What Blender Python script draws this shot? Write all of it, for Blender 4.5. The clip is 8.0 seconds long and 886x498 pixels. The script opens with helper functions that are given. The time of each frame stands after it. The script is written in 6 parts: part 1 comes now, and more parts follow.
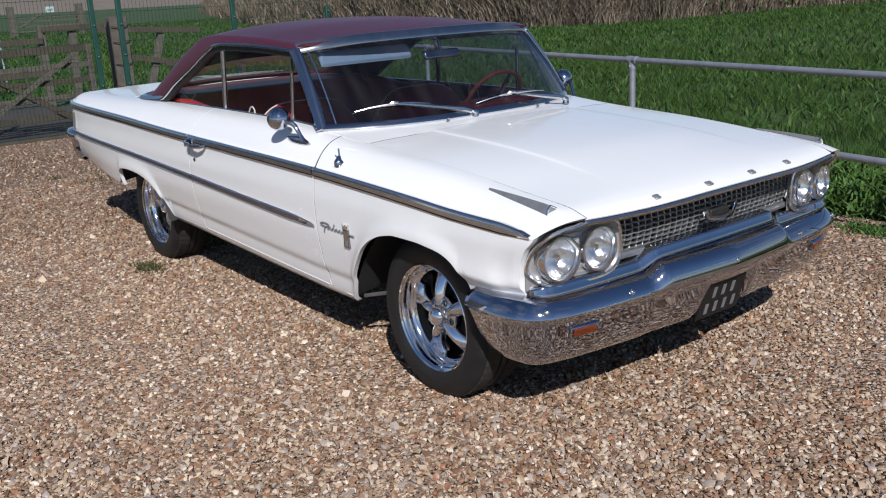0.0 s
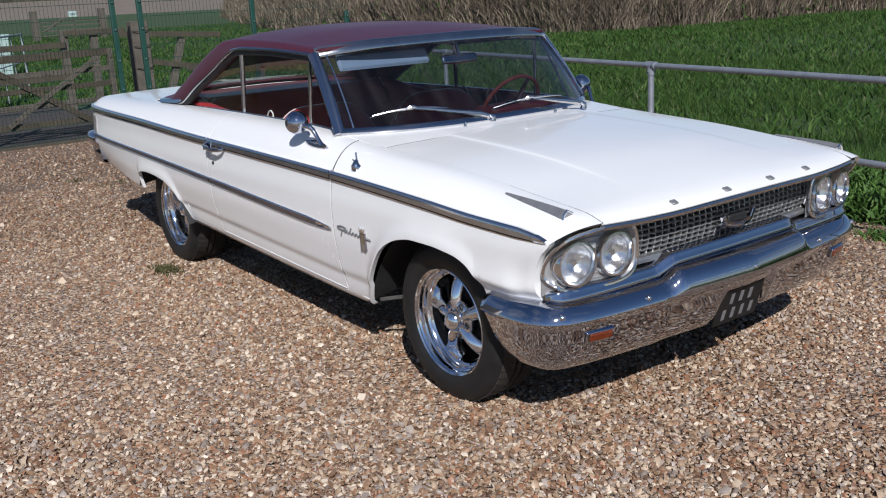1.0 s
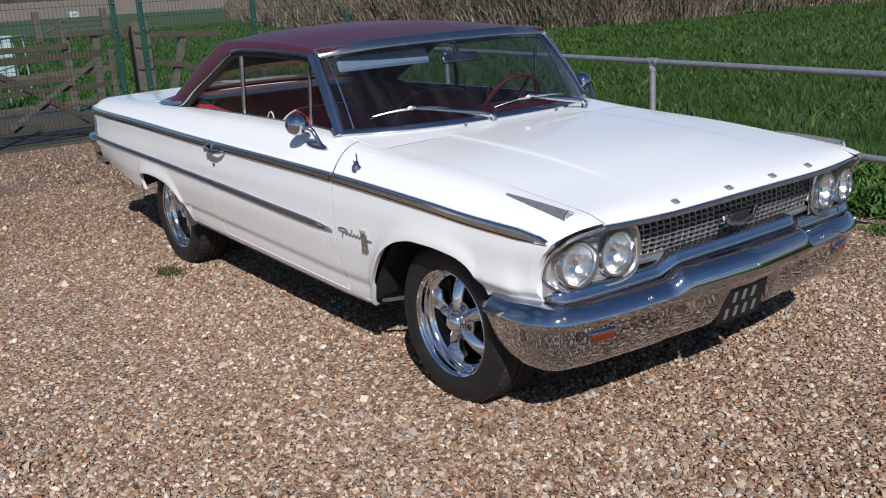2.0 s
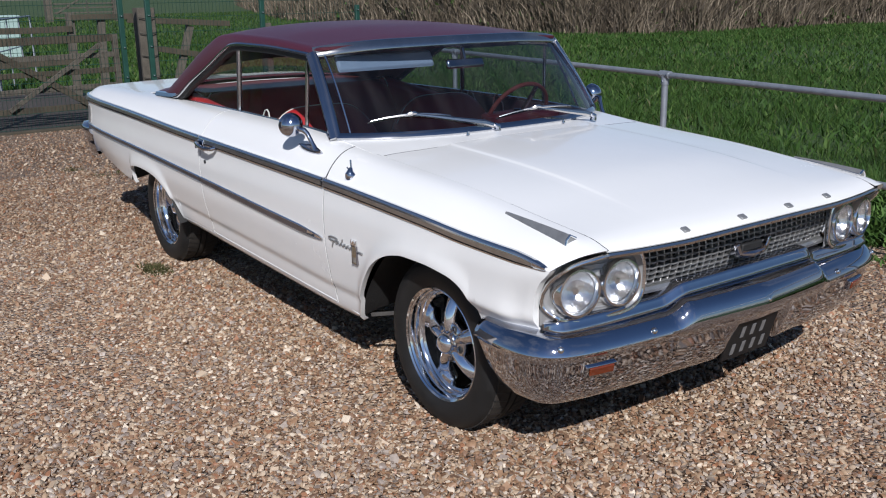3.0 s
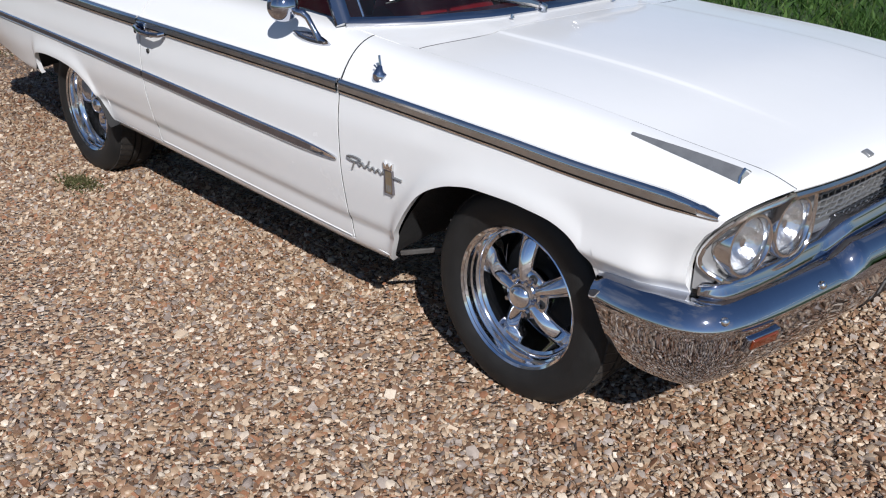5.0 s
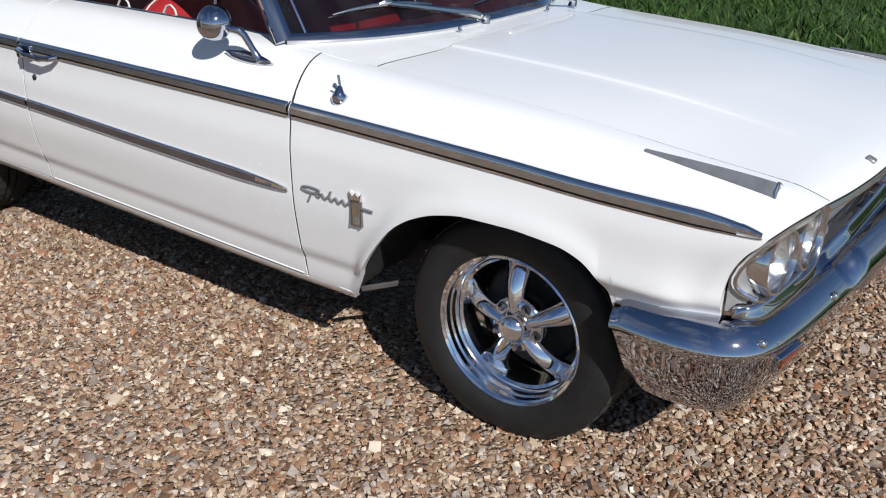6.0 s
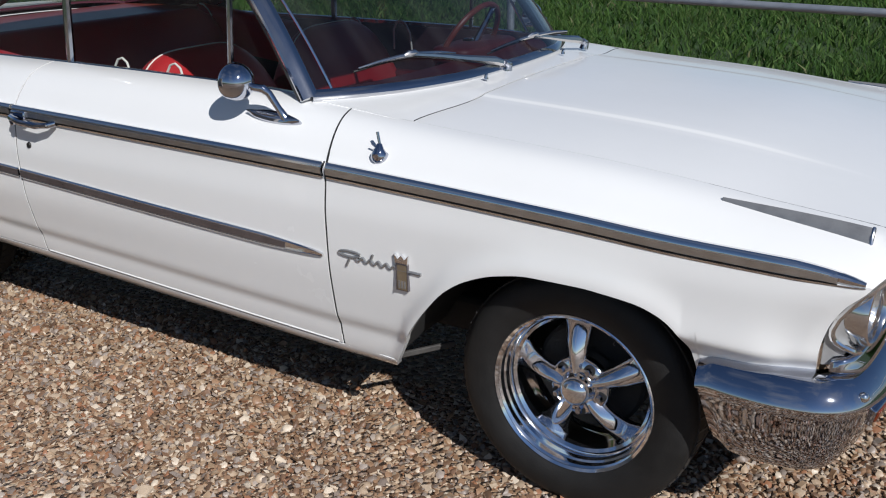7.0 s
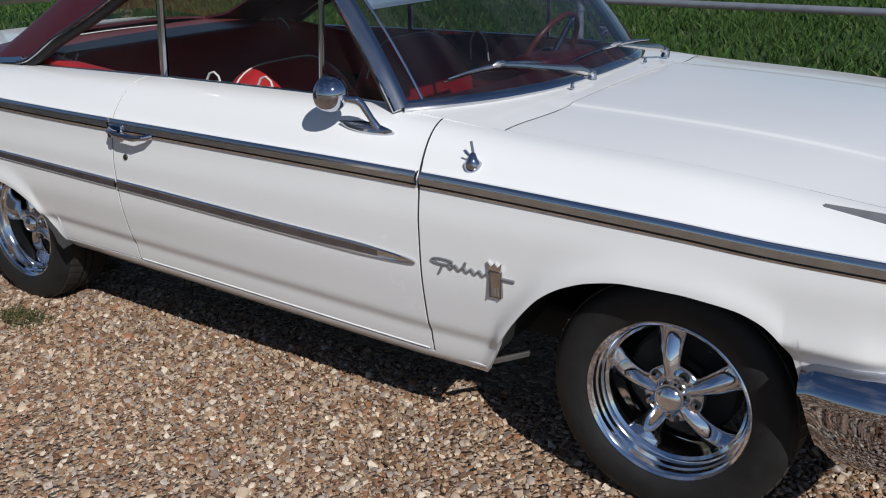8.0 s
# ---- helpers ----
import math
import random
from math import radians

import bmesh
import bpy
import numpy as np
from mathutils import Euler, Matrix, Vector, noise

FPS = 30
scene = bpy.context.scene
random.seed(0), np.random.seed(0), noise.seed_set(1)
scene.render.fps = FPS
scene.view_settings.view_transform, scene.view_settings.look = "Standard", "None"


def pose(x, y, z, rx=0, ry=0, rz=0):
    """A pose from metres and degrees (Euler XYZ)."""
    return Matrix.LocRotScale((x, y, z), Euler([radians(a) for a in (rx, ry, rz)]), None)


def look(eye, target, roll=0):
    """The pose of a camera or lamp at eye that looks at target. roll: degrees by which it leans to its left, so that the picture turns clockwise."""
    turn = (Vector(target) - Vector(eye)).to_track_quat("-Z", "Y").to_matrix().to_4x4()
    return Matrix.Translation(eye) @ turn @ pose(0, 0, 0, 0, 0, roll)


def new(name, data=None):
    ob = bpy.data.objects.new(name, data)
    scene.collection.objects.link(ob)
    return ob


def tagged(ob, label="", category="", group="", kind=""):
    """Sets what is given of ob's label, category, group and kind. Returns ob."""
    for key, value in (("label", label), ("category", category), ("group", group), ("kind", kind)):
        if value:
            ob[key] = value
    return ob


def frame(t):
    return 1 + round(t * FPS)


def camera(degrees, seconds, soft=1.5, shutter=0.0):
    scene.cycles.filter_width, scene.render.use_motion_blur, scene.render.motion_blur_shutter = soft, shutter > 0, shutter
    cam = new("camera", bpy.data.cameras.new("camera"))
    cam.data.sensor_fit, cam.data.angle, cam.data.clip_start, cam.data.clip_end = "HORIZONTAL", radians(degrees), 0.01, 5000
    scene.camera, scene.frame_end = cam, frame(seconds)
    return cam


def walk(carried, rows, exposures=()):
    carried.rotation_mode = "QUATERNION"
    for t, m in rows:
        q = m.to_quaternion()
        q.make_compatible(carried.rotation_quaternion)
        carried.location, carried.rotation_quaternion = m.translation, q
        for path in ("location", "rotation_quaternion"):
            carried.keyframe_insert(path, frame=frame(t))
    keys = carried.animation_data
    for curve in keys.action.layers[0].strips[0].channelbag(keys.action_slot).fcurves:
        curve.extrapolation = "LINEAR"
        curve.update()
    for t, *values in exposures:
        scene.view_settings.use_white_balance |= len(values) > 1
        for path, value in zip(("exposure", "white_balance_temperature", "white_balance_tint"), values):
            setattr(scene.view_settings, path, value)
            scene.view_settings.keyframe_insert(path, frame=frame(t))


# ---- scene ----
cam = camera(51.0, 8.0, soft=1.1)
PATH = [
    (0, (2.928, -3.082, 1.661), (1.402, -1.91, 1.118), -3.0),
    (0.5, (2.938, -3.077, 1.659), (1.404, -1.907, 1.134), -3.3),
    (1, (2.934, -3.08, 1.658), (1.382, -1.935, 1.127), -2.9),
    (1.2, (2.942, -3.089, 1.666), (1.384, -1.956, 1.13), -3.4),
    (2.3, (2.905, -3.036, 1.673), (1.351, -1.899, 1.135), -3.5),
    (2.5, (2.873, -3.013, 1.665), (1.326, -1.863, 1.131), -3.0),
    (3, (2.771, -2.905, 1.682), (1.214, -1.772, 1.143), -0.8),
    (3.5, (2.596, -2.839, 1.656), (0.95, -1.909, 1.003), -2.0),
    (4, (2.273, -2.849, 1.636), (0.747, -1.759, 0.938), 0.2),
    (4.5, (1.995, -2.831, 1.61), (0.607, -1.614, 0.84), -0.3),
    (4.7, (1.861, -2.815, 1.626), (0.507, -1.581, 0.824), -0.2),
    (5.8, (1.288, -2.916, 1.576), (0.133, -1.471, 0.814), 1.1),
    (6, (1.191, -2.933, 1.578), (0.134, -1.425, 0.799), 1.0),
    (6.5, (0.991, -2.91, 1.57), (0.033, -1.318, 0.831), 0.4),
    (7, (0.859, -2.958, 1.577), (-0.121, -1.361, 0.877), -0.6),
    (7.5, (0.8, -2.99, 1.585), (-0.223, -1.42, 0.888), -1.5),
    (8, (0.786, -3.044, 1.584), (-0.295, -1.504, 0.907), -1.9),
]
walk(cam, [(t, look(eye, target, roll)) for t, eye, target, roll in PATH],
     [(0, 0.03, 6100, 13), (2.5, 0.01, 6100, 13), (3.5, -0.04, 6100, 13), (4.5, 0.08, 6100, 13), (5.8, 0.10, 6200, 11), (6.5, -0.03, 6200, 11), (7.0, -0.15, 6200, 11), (8.0, -0.27, 6200, 11)])
# ==== light and air ====
scene.view_settings.exposure = 0.0
SUN = Vector((1.07, -0.66, 1.0)).normalized()
world = bpy.data.worlds.new("sky")
scene.world = world
world.use_nodes = True
wn = world.node_tree.nodes
sky = wn.new("ShaderNodeTexSky")
sky.sky_type = "NISHITA"
sky.sun_disc = False
sky.air_density, sky.dust_density, sky.ozone_density = 0.9, 0.15, 4.0
sky.sun_elevation = math.asin(SUN.z)
sky.sun_rotation = math.atan2(SUN.x, SUN.y)
# thin fair-weather cloud over the whole unseen sky, added to streak chrome reflections
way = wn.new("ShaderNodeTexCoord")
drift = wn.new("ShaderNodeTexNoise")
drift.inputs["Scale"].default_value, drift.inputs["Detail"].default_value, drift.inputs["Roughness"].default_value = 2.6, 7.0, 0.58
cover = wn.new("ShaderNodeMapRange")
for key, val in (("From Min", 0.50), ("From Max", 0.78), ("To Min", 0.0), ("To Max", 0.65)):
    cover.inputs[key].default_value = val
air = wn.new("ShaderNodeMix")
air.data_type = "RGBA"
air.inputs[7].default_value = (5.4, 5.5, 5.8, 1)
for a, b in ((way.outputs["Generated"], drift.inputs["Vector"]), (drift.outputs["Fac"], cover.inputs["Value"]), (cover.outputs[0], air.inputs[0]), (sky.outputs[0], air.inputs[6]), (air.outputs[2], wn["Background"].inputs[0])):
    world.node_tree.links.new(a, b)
wn["Background"].inputs[1].default_value = 0.068
sun = new("sun", bpy.data.lights.new("sun", "SUN"))
sun.data.energy, sun.data.angle, sun.data.color = 5.0, radians(0.55), (1.0, 0.965, 0.92)
sun.matrix_world = look(SUN * 40, (0, 0, 0))


# ==== materials ====
def material(name):
    m = bpy.data.materials.new(name)
    m.use_nodes = True
    return m, m.node_tree.nodes, m.node_tree.links, m.node_tree.nodes["Principled BSDF"]


def noise_node(n, l, scale, detail=4.0, rough=0.55, kind="Object"):
    c = n.new("ShaderNodeTexCoord")
    t = n.new("ShaderNodeTexNoise")
    t.inputs["Scale"].default_value, t.inputs["Detail"].default_value, t.inputs["Roughness"].default_value = scale, detail, rough
    l.new(c.outputs[kind], t.inputs["Vector"])
    return t


def ramp_node(n, stops):
    r = n.new("ShaderNodeValToRGB")
    while len(r.color_ramp.elements) < len(stops):
        r.color_ramp.elements.new(0.5)
    for e, (at, col) in zip(r.color_ramp.elements, stops):
        e.position, e.color = at, (*col, 1)
    return r


def surface(name, a, b, scale=6.0, rough=0.5, rough_to=None, metal=0.0, bump=0.0, bump_scale=60.0, coat=0.0, fine=0.25, spec=0.5):
    """A surface whose colour drifts between a and b, with fine grain and relief."""
    m, n, l, p = material(name)
    big = noise_node(n, l, scale, 5)
    small = noise_node(n, l, scale * 14, 3)
    mix = n.new("ShaderNodeMix")
    mix.inputs[0].default_value = fine
    l.new(big.outputs["Fac"], mix.inputs[2])
    l.new(small.outputs["Fac"], mix.inputs[3])
    r = ramp_node(n, [(0.3, a), (0.7, b)])
    l.new(mix.outputs[0], r.inputs[0])
    l.new(r.outputs[0], p.inputs["Base Color"])
    p.inputs["Metallic"].default_value = metal
    p.inputs["Coat Weight"].default_value = coat
    p.inputs["Coat Roughness"].default_value = 0.04
    p.inputs["Specular IOR Level"].default_value = spec
    mr = n.new("ShaderNodeMapRange")
    mr.inputs["To Min"].default_value = rough
    mr.inputs["To Max"].default_value = rough if rough_to is None else rough_to
    l.new(mix.outputs[0], mr.inputs["Value"])
    l.new(mr.outputs[0], p.inputs["Roughness"])
    if bump:
        g = noise_node(n, l, bump_scale, 4)
        bn = n.new("ShaderNodeBump")
        bn.inputs["Strength"].default_value, bn.inputs["Distance"].default_value = min(1.0, bump), 0.01
        l.new(g.outputs["Fac"], bn.inputs["Height"])
        l.new(bn.outputs[0], p.inputs["Normal"])
    return m


def glass(name, tint, gloss=0.06, rough=0.0, dust=0.0):
    """A thin pane: tinted see-through with a Fresnel gloss on top, and a streaky film of dust."""
    m, n, l, p = material(name)
    n.remove(p)
    t = n.new("ShaderNodeBsdfTransparent")
    t.inputs[0].default_value = (*tint, 1)
    g = n.new("ShaderNodeBsdfGlossy")
    g.inputs["Roughness"].default_value = rough
    w = n.new("ShaderNodeLayerWeight")
    w.inputs[0].default_value = 0.5
    steep = n.new("ShaderNodeMath")
    steep.operation = "POWER"
    steep.inputs[1].default_value = 4.5
    k = n.new("ShaderNodeMath")
    k.operation = "MULTIPLY_ADD"
    k.inputs[1].default_value, k.inputs[2].default_value = 0.9, gloss
    k.use_clamp = True
    mix = n.new("ShaderNodeMixShader")
    l.new(w.outputs["Facing"], steep.inputs[0])
    l.new(steep.outputs[0], k.inputs[0])
    l.new(k.outputs[0], mix.inputs[0])
    l.new(t.outputs[0], mix.inputs[1])
    l.new(g.outputs[0], mix.inputs[2])
    l.new(mix.outputs[0], n["Material Output"].inputs[0])
    if dust:
        c = n.new("ShaderNodeTexCoord")
        stretch = n.new("ShaderNodeMapping")
        stretch.inputs["Scale"].default_value = (1.2, 9.0, 1.2)
        streak = n.new("ShaderNodeTexNoise")
        streak.inputs["Scale"].default_value, streak.inputs["Detail"].default_value = 1.6, 4.0
        amount = n.new("ShaderNodeMapRange")
        for key, val in (("From Min", 0.42), ("From Max", 0.72), ("To Min", dust * 0.2), ("To Max", dust)):
            amount.inputs[key].default_value = val
        film = n.new("ShaderNodeBsdfDiffuse")
        film.inputs[0].default_value = (0.72, 0.70, 0.72, 1)
        over = n.new("ShaderNodeMixShader")
        l.new(c.outputs["Object"], stretch.inputs[0])
        l.new(stretch.outputs[0], streak.inputs["Vector"])
        l.new(streak.outputs["Fac"], amount.inputs["Value"])
        l.new(amount.outputs[0], over.inputs[0])
        l.new(mix.outputs[0], over.inputs[1])
        l.new(film.outputs[0], over.inputs[2])
        l.new(over.outputs[0], n["Material Output"].inputs[0])
    return m


def varied(name, stops, rough=0.7, island=True, bump=0.0, bump_scale=150.0, spread=0.12, spec=0.5, distinct=False):
    """Pieces that differ in colour: one draw from the ramp for each piece."""
    m, n, l, p = material(name)
    if island:
        src = n.new("ShaderNodeNewGeometry").outputs["Random Per Island"]
    else:
        src = n.new("ShaderNodeObjectInfo").outputs["Random"]
    r = ramp_node(n, stops)
    if distinct:
        r.color_ramp.interpolation = "CONSTANT"
    l.new(src, r.inputs[0])
    g = noise_node(n, l, bump_scale, 4)
    mr = n.new("ShaderNodeMapRange")
    mr.inputs["To Min"].default_value, mr.inputs["To Max"].default_value = 1 - spread * 2, 1 + spread * 2
    l.new(g.outputs["Fac"], mr.inputs["Value"])
    mul = n.new("ShaderNodeMix")
    mul.data_type, mul.blend_type = "RGBA", "MULTIPLY"
    mul.inputs[0].default_value = 1.0
    l.new(r.outputs[0], mul.inputs[6])
    l.new(mr.outputs[0], mul.inputs[7])
    l.new(mul.outputs[2], p.inputs["Base Color"])
    p.inputs["Roughness"].default_value = rough
    if bump:
        bn = n.new("ShaderNodeBump")
        bn.inputs["Strength"].default_value, bn.inputs["Distance"].default_value = bump, 0.004
        l.new(g.outputs["Fac"], bn.inputs["Height"])
        l.new(bn.outputs[0], p.inputs["Normal"])
    p.inputs["Specular IOR Level"].default_value = spec
    return m


STONE_TONES = [(0.0, (0.40, 0.26, 0.165)), (0.11, (0.54, 0.41, 0.29)), (0.21, (0.21, 0.135, 0.09)), (0.29, (0.60, 0.49, 0.375)), (0.40, (0.33, 0.285, 0.26)),
               (0.49, (0.45, 0.30, 0.20)), (0.58, (0.74, 0.63, 0.50)), (0.68, (0.42, 0.22, 0.13)), (0.75, (0.52, 0.475, 0.445)), (0.85, (0.29, 0.185, 0.125)), (0.92, (0.88, 0.81, 0.70))]
STONES = [(at, (r * 0.665, g * 0.605, b * 0.535)) for at, (r, g, b) in STONE_TONES]


def gravel_material(name):
    m, n, l, p = material(name)
    c = n.new("ShaderNodeTexCoord")
    warp = noise_node(n, l, 30, 2)
    add = n.new("ShaderNodeMix")
    add.data_type, add.blend_type = "RGBA", "ADD"
    add.inputs[0].default_value = 0.012
    l.new(c.outputs["Object"], add.inputs[6])
    l.new(warp.outputs["Color"], add.inputs[7])
    v = n.new("ShaderNodeTexVoronoi")
    v.inputs["Scale"].default_value, v.inputs["Randomness"].default_value = 46, 1.0
    l.new(add.outputs[2], v.inputs["Vector"])
    sep = n.new("ShaderNodeSeparateColor")
    l.new(v.outputs["Color"], sep.inputs[0])
    r = ramp_node(n, STONES)
    l.new(sep.outputs[0], r.inputs[0])
    patch = noise_node(n, l, 0.7, 6, 0.65)
    pr = ramp_node(n, [(0.35, (0.94, 0.90, 0.86)), (0.65, (1.18, 1.13, 1.07))])
    l.new(patch.outputs["Fac"], pr.inputs[0])
    mul = n.new("ShaderNodeMix")
    mul.data_type, mul.blend_type = "RGBA", "MULTIPLY"
    mul.inputs[0].default_value = 1.0
    l.new(r.outputs[0], mul.inputs[6])
    l.new(pr.outputs[0], mul.inputs[7])
    # trodden mud towards the gate end of the yard
    sx = n.new("ShaderNodeSeparateXYZ")
    l.new(c.outputs["Object"], sx.inputs[0])
    wob = noise_node(n, l, 0.9, 5, 0.65)
    away = n.new("ShaderNodeMath")
    away.operation = "MULTIPLY_ADD"
    away.inputs[1].default_value = 3.2
    l.new(wob.outputs["Fac"], away.inputs[0])
    l.new(sx.outputs[0], away.inputs[2])
    mud = n.new("ShaderNodeMapRange")
    for key, val in (("From Min", -1.8), ("From Max", -5.2), ("To Min", 0.0), ("To Max", 0.62)):
        mud.inputs[key].default_value = val
    l.new(away.outputs[0], mud.inputs["Value"])
    dirt = n.new("ShaderNodeMix")
    dirt.data_type = "RGBA"
    dirt.inputs[7].default_value = (0.135, 0.098, 0.072, 1)
    l.new(mud.outputs[0], dirt.inputs[0])
    l.new(mul.outputs[2], dirt.inputs[6])
    l.new(dirt.outputs[2], p.inputs["Base Color"])
    p.inputs["Roughness"].default_value = 0.62
    inv = n.new("ShaderNodeMath")
    inv.operation = "MULTIPLY_ADD"
    inv.inputs[1].default_value, inv.inputs[2].default_value = -30.0, 1.0
    l.new(v.outputs["Distance"], inv.inputs[0])
    bn = n.new("ShaderNodeBump")
    bn.inputs["Strength"].default_value, bn.inputs["Distance"].default_value = 0.7, 0.006
    l.new(inv.outputs[0], bn.inputs["Height"])
    l.new(bn.outputs[0], p.inputs["Normal"])
    return m


WHITE = surface("white_paint", (0.80, 0.80, 0.775), (0.83, 0.83, 0.81), 1.5, 0.22, 0.3, coat=0.6, fine=0.15)
WINE = surface("burgundy_roof_paint", (0.060, 0.009, 0.019), (0.080, 0.014, 0.026), 2.0, 0.38, 0.48, coat=0.10, bump=0.05, bump_scale=400)
DULL = surface("dull_stainless", (0.44, 0.445, 0.47), (0.52, 0.525, 0.55), 12, 0.06, 0.12, metal=1.0)
CHROME = surface("chrome", (0.47, 0.485, 0.54), (0.53, 0.545, 0.60), 8, 0.02, 0.07, metal=1.0)
STEEL = surface("polished_trim", (0.50, 0.48, 0.46), (0.62, 0.60, 0.58), 12, 0.14, 0.26, metal=1.0)
BRIGHT = surface("bright_chrome", (0.74, 0.74, 0.75), (0.82, 0.82, 0.82), 10, 0.08, 0.16, metal=1.0)
CAST = surface("dull_cast_metal", (0.26, 0.26, 0.26), (0.36, 0.36, 0.355), 25, 0.28, 0.42, metal=0.55)
LAMPGREY = surface("silver_lamp_panel", (0.30, 0.30, 0.30), (0.40, 0.40, 0.395), 20, 0.25, 0.40, metal=0.45)
REFLECTOR = surface("silvered_reflector", (0.78, 0.78, 0.79), (0.88, 0.88, 0.88), 30, 0.08, 0.26, metal=0.92, bump=0.35, bump_scale=45)
GRILLE = surface("anodised_grille", (0.30, 0.30, 0.30), (0.42, 0.42, 0.41), 25, 0.25, 0.4, metal=0.75)
DARKRED = surface("dark_red_bakelite", (0.15, 0.030, 0.022), (0.20, 0.042, 0.03), 12, 0.3, 0.4)
SATIN = surface("satin_aluminium", (0.55, 0.54, 0.52), (0.68, 0.67, 0.65), 20, 0.25, 0.42, metal=1.0)
ALLOY = surface("polished_alloy", (0.80, 0.81, 0.84), (0.88, 0.89, 0.92), 10, 0.04, 0.13, metal=1.0)
DARK = surface("underseal_and_shade_black", (0.010, 0.010, 0.010), (0.022, 0.021, 0.020), 9, 0.7, 0.9, bump=0.3)
RUBBER = surface("tyre_rubber", (0.010, 0.0098, 0.0095), (0.018, 0.0175, 0.017), 18, 0.5, 0.7, bump=0.12, bump_scale=220, spec=0.35)
TREAD = surface("dusty_tread", (0.022, 0.020, 0.018), (0.055, 0.048, 0.041), 16, 0.75, 0.9, bump=0.3, bump_scale=160, spec=0.2)
GAP = surface("black_seal", (0.008, 0.008, 0.008), (0.016, 0.016, 0.016), 30, 0.6)
ARGENT = surface("tarnished_argent", (0.16, 0.145, 0.155), (0.26, 0.24, 0.25), 14, 0.22, 0.38, metal=0.8)
GREY = surface("dusty_grey_metal", (0.20, 0.19, 0.18), (0.34, 0.33, 0.31), 22, 0.5, 0.7, metal=0.4, bump=0.2)
DUSTY = surface("dusty_black_metal", (0.035, 0.032, 0.030), (0.07, 0.066, 0.06), 22, 0.6, 0.8, bump=0.2)
RED = surface("red_vinyl", (0.36, 0.013, 0.017), (0.43, 0.020, 0.024), 7, 0.38, 0.5, bump=0.12, bump_scale=300)
MAROON = surface("maroon_dash_vinyl", (0.085, 0.009, 0.015), (0.12, 0.014, 0.020), 9, 0.45, 0.6, bump=0.1, bump_scale=260)
CARPET = surface("dark_carpet", (0.020, 0.006, 0.007), (0.035, 0.010, 0.012), 30, 0.9, bump=0.4, bump_scale=300)
LINING = surface("dark_headlining", (0.030, 0.022, 0.026), (0.05, 0.04, 0.045), 20, 0.85)
PIPING = surface("cream_piping", (0.70, 0.66, 0.58), (0.78, 0.74, 0.68), 30, 0.45)
VISOR = surface("pale_visor_vinyl", (0.40, 0.50, 0.66), (0.46, 0.56, 0.70), 10, 0.5)
AMBER = surface("amber_lens", (0.11, 0.020, 0.006), (0.15, 0.028, 0.008), 40, 0.15, coat=0.8)
REDLENS = surface("red_lens", (0.35, 0.01, 0.01), (0.42, 0.015, 0.012), 30, 0.15, coat=0.8)
PLATE = surface("black_plate", (0.008, 0.008, 0.009), (0.014, 0.014, 0.014), 25, 0.5, spec=0.25)
SILVER = surface("silver_marks", (0.12, 0.12, 0.12), (0.19, 0.19, 0.19), 30, 0.4)
GILT = surface("gilt_badge", (0.36, 0.31, 0.22), (0.46, 0.41, 0.31), 40, 0.3, metal=0.8)
FRONTGLASS = glass("windscreen_glass", (0.50, 0.54, 0.57), 0.05, dust=0.014)
REARGLASS = glass("rear_glass", (0.74, 0.79, 0.78), 0.04)
SIDEGLASS = glass("side_glass", (0.84, 0.88, 0.88), 0.02, dust=0.02)
LENS = glass("headlight_glass", (0.95, 0.96, 0.96), 0.08, 0.05)
CARD = surface("shade_darkened_door_vinyl", (0.045, 0.022, 0.028), (0.065, 0.032, 0.038), 9, 0.5, 0.65, bump=0.1, bump_scale=260)
GALV = surface("galvanised_steel", (0.27, 0.29, 0.32), (0.38, 0.40, 0.43), 14, 0.38, 0.55, metal=0.55, bump=0.08, bump_scale=120)
GREENMETAL = surface("green_powder_coat", (0.008, 0.042, 0.030), (0.014, 0.062, 0.044), 10, 0.4, 0.5)
WOOD = surface("weathered_wood", (0.042, 0.036, 0.026), (0.135, 0.118, 0.092), 9, 0.75, 0.9, bump=0.4, bump_scale=90, fine=0.5)
OLDWOOD = surface("mossy_wood", (0.032, 0.027, 0.018), (0.085, 0.070, 0.046), 7, 0.8, 0.95, bump=0.4, bump_scale=80, fine=0.5)
TARMAC = surface("worn_tarmac", (0.034, 0.029, 0.025), (0.062, 0.052, 0.044), 1.2, 0.8, 0.95, bump=0.6, bump_scale=140, fine=0.4)
TRACK = surface("sandy_track", (0.125, 0.102, 0.076), (0.20, 0.166, 0.130), 0.3, 0.9, bump=0.5, bump_scale=60, fine=0.5)
TURF = surface("meadow_turf", (0.014, 0.032, 0.006), (0.050, 0.090, 0.022), 0.45, 0.9, bump=0.8, bump_scale=40, fine=0.55)
EARTH = surface("dark_hedge_bottom", (0.050, 0.040, 0.028), (0.13, 0.10, 0.068), 2.5, 0.95, bump=0.9, bump_scale=18)
WOODLAND = surface("dark_hedgerow", (0.018, 0.020, 0.012), (0.055, 0.052, 0.034), 0.8, 0.95, bump=0.9, bump_scale=3)
BOARD = surface("pale_green_board", (0.30, 0.42, 0.38), (0.38, 0.50, 0.45), 5, 0.6)
RENDERED = surface("plain_wall_render", (0.42, 0.38, 0.33), (0.52, 0.48, 0.42), 2, 0.85, bump=0.3)
GRAVEL = gravel_material("gravel_bed")
PEBBLE = varied("gravel_stones", STONES, 0.45, True, 0.25, 90, 0.14, distinct=True)
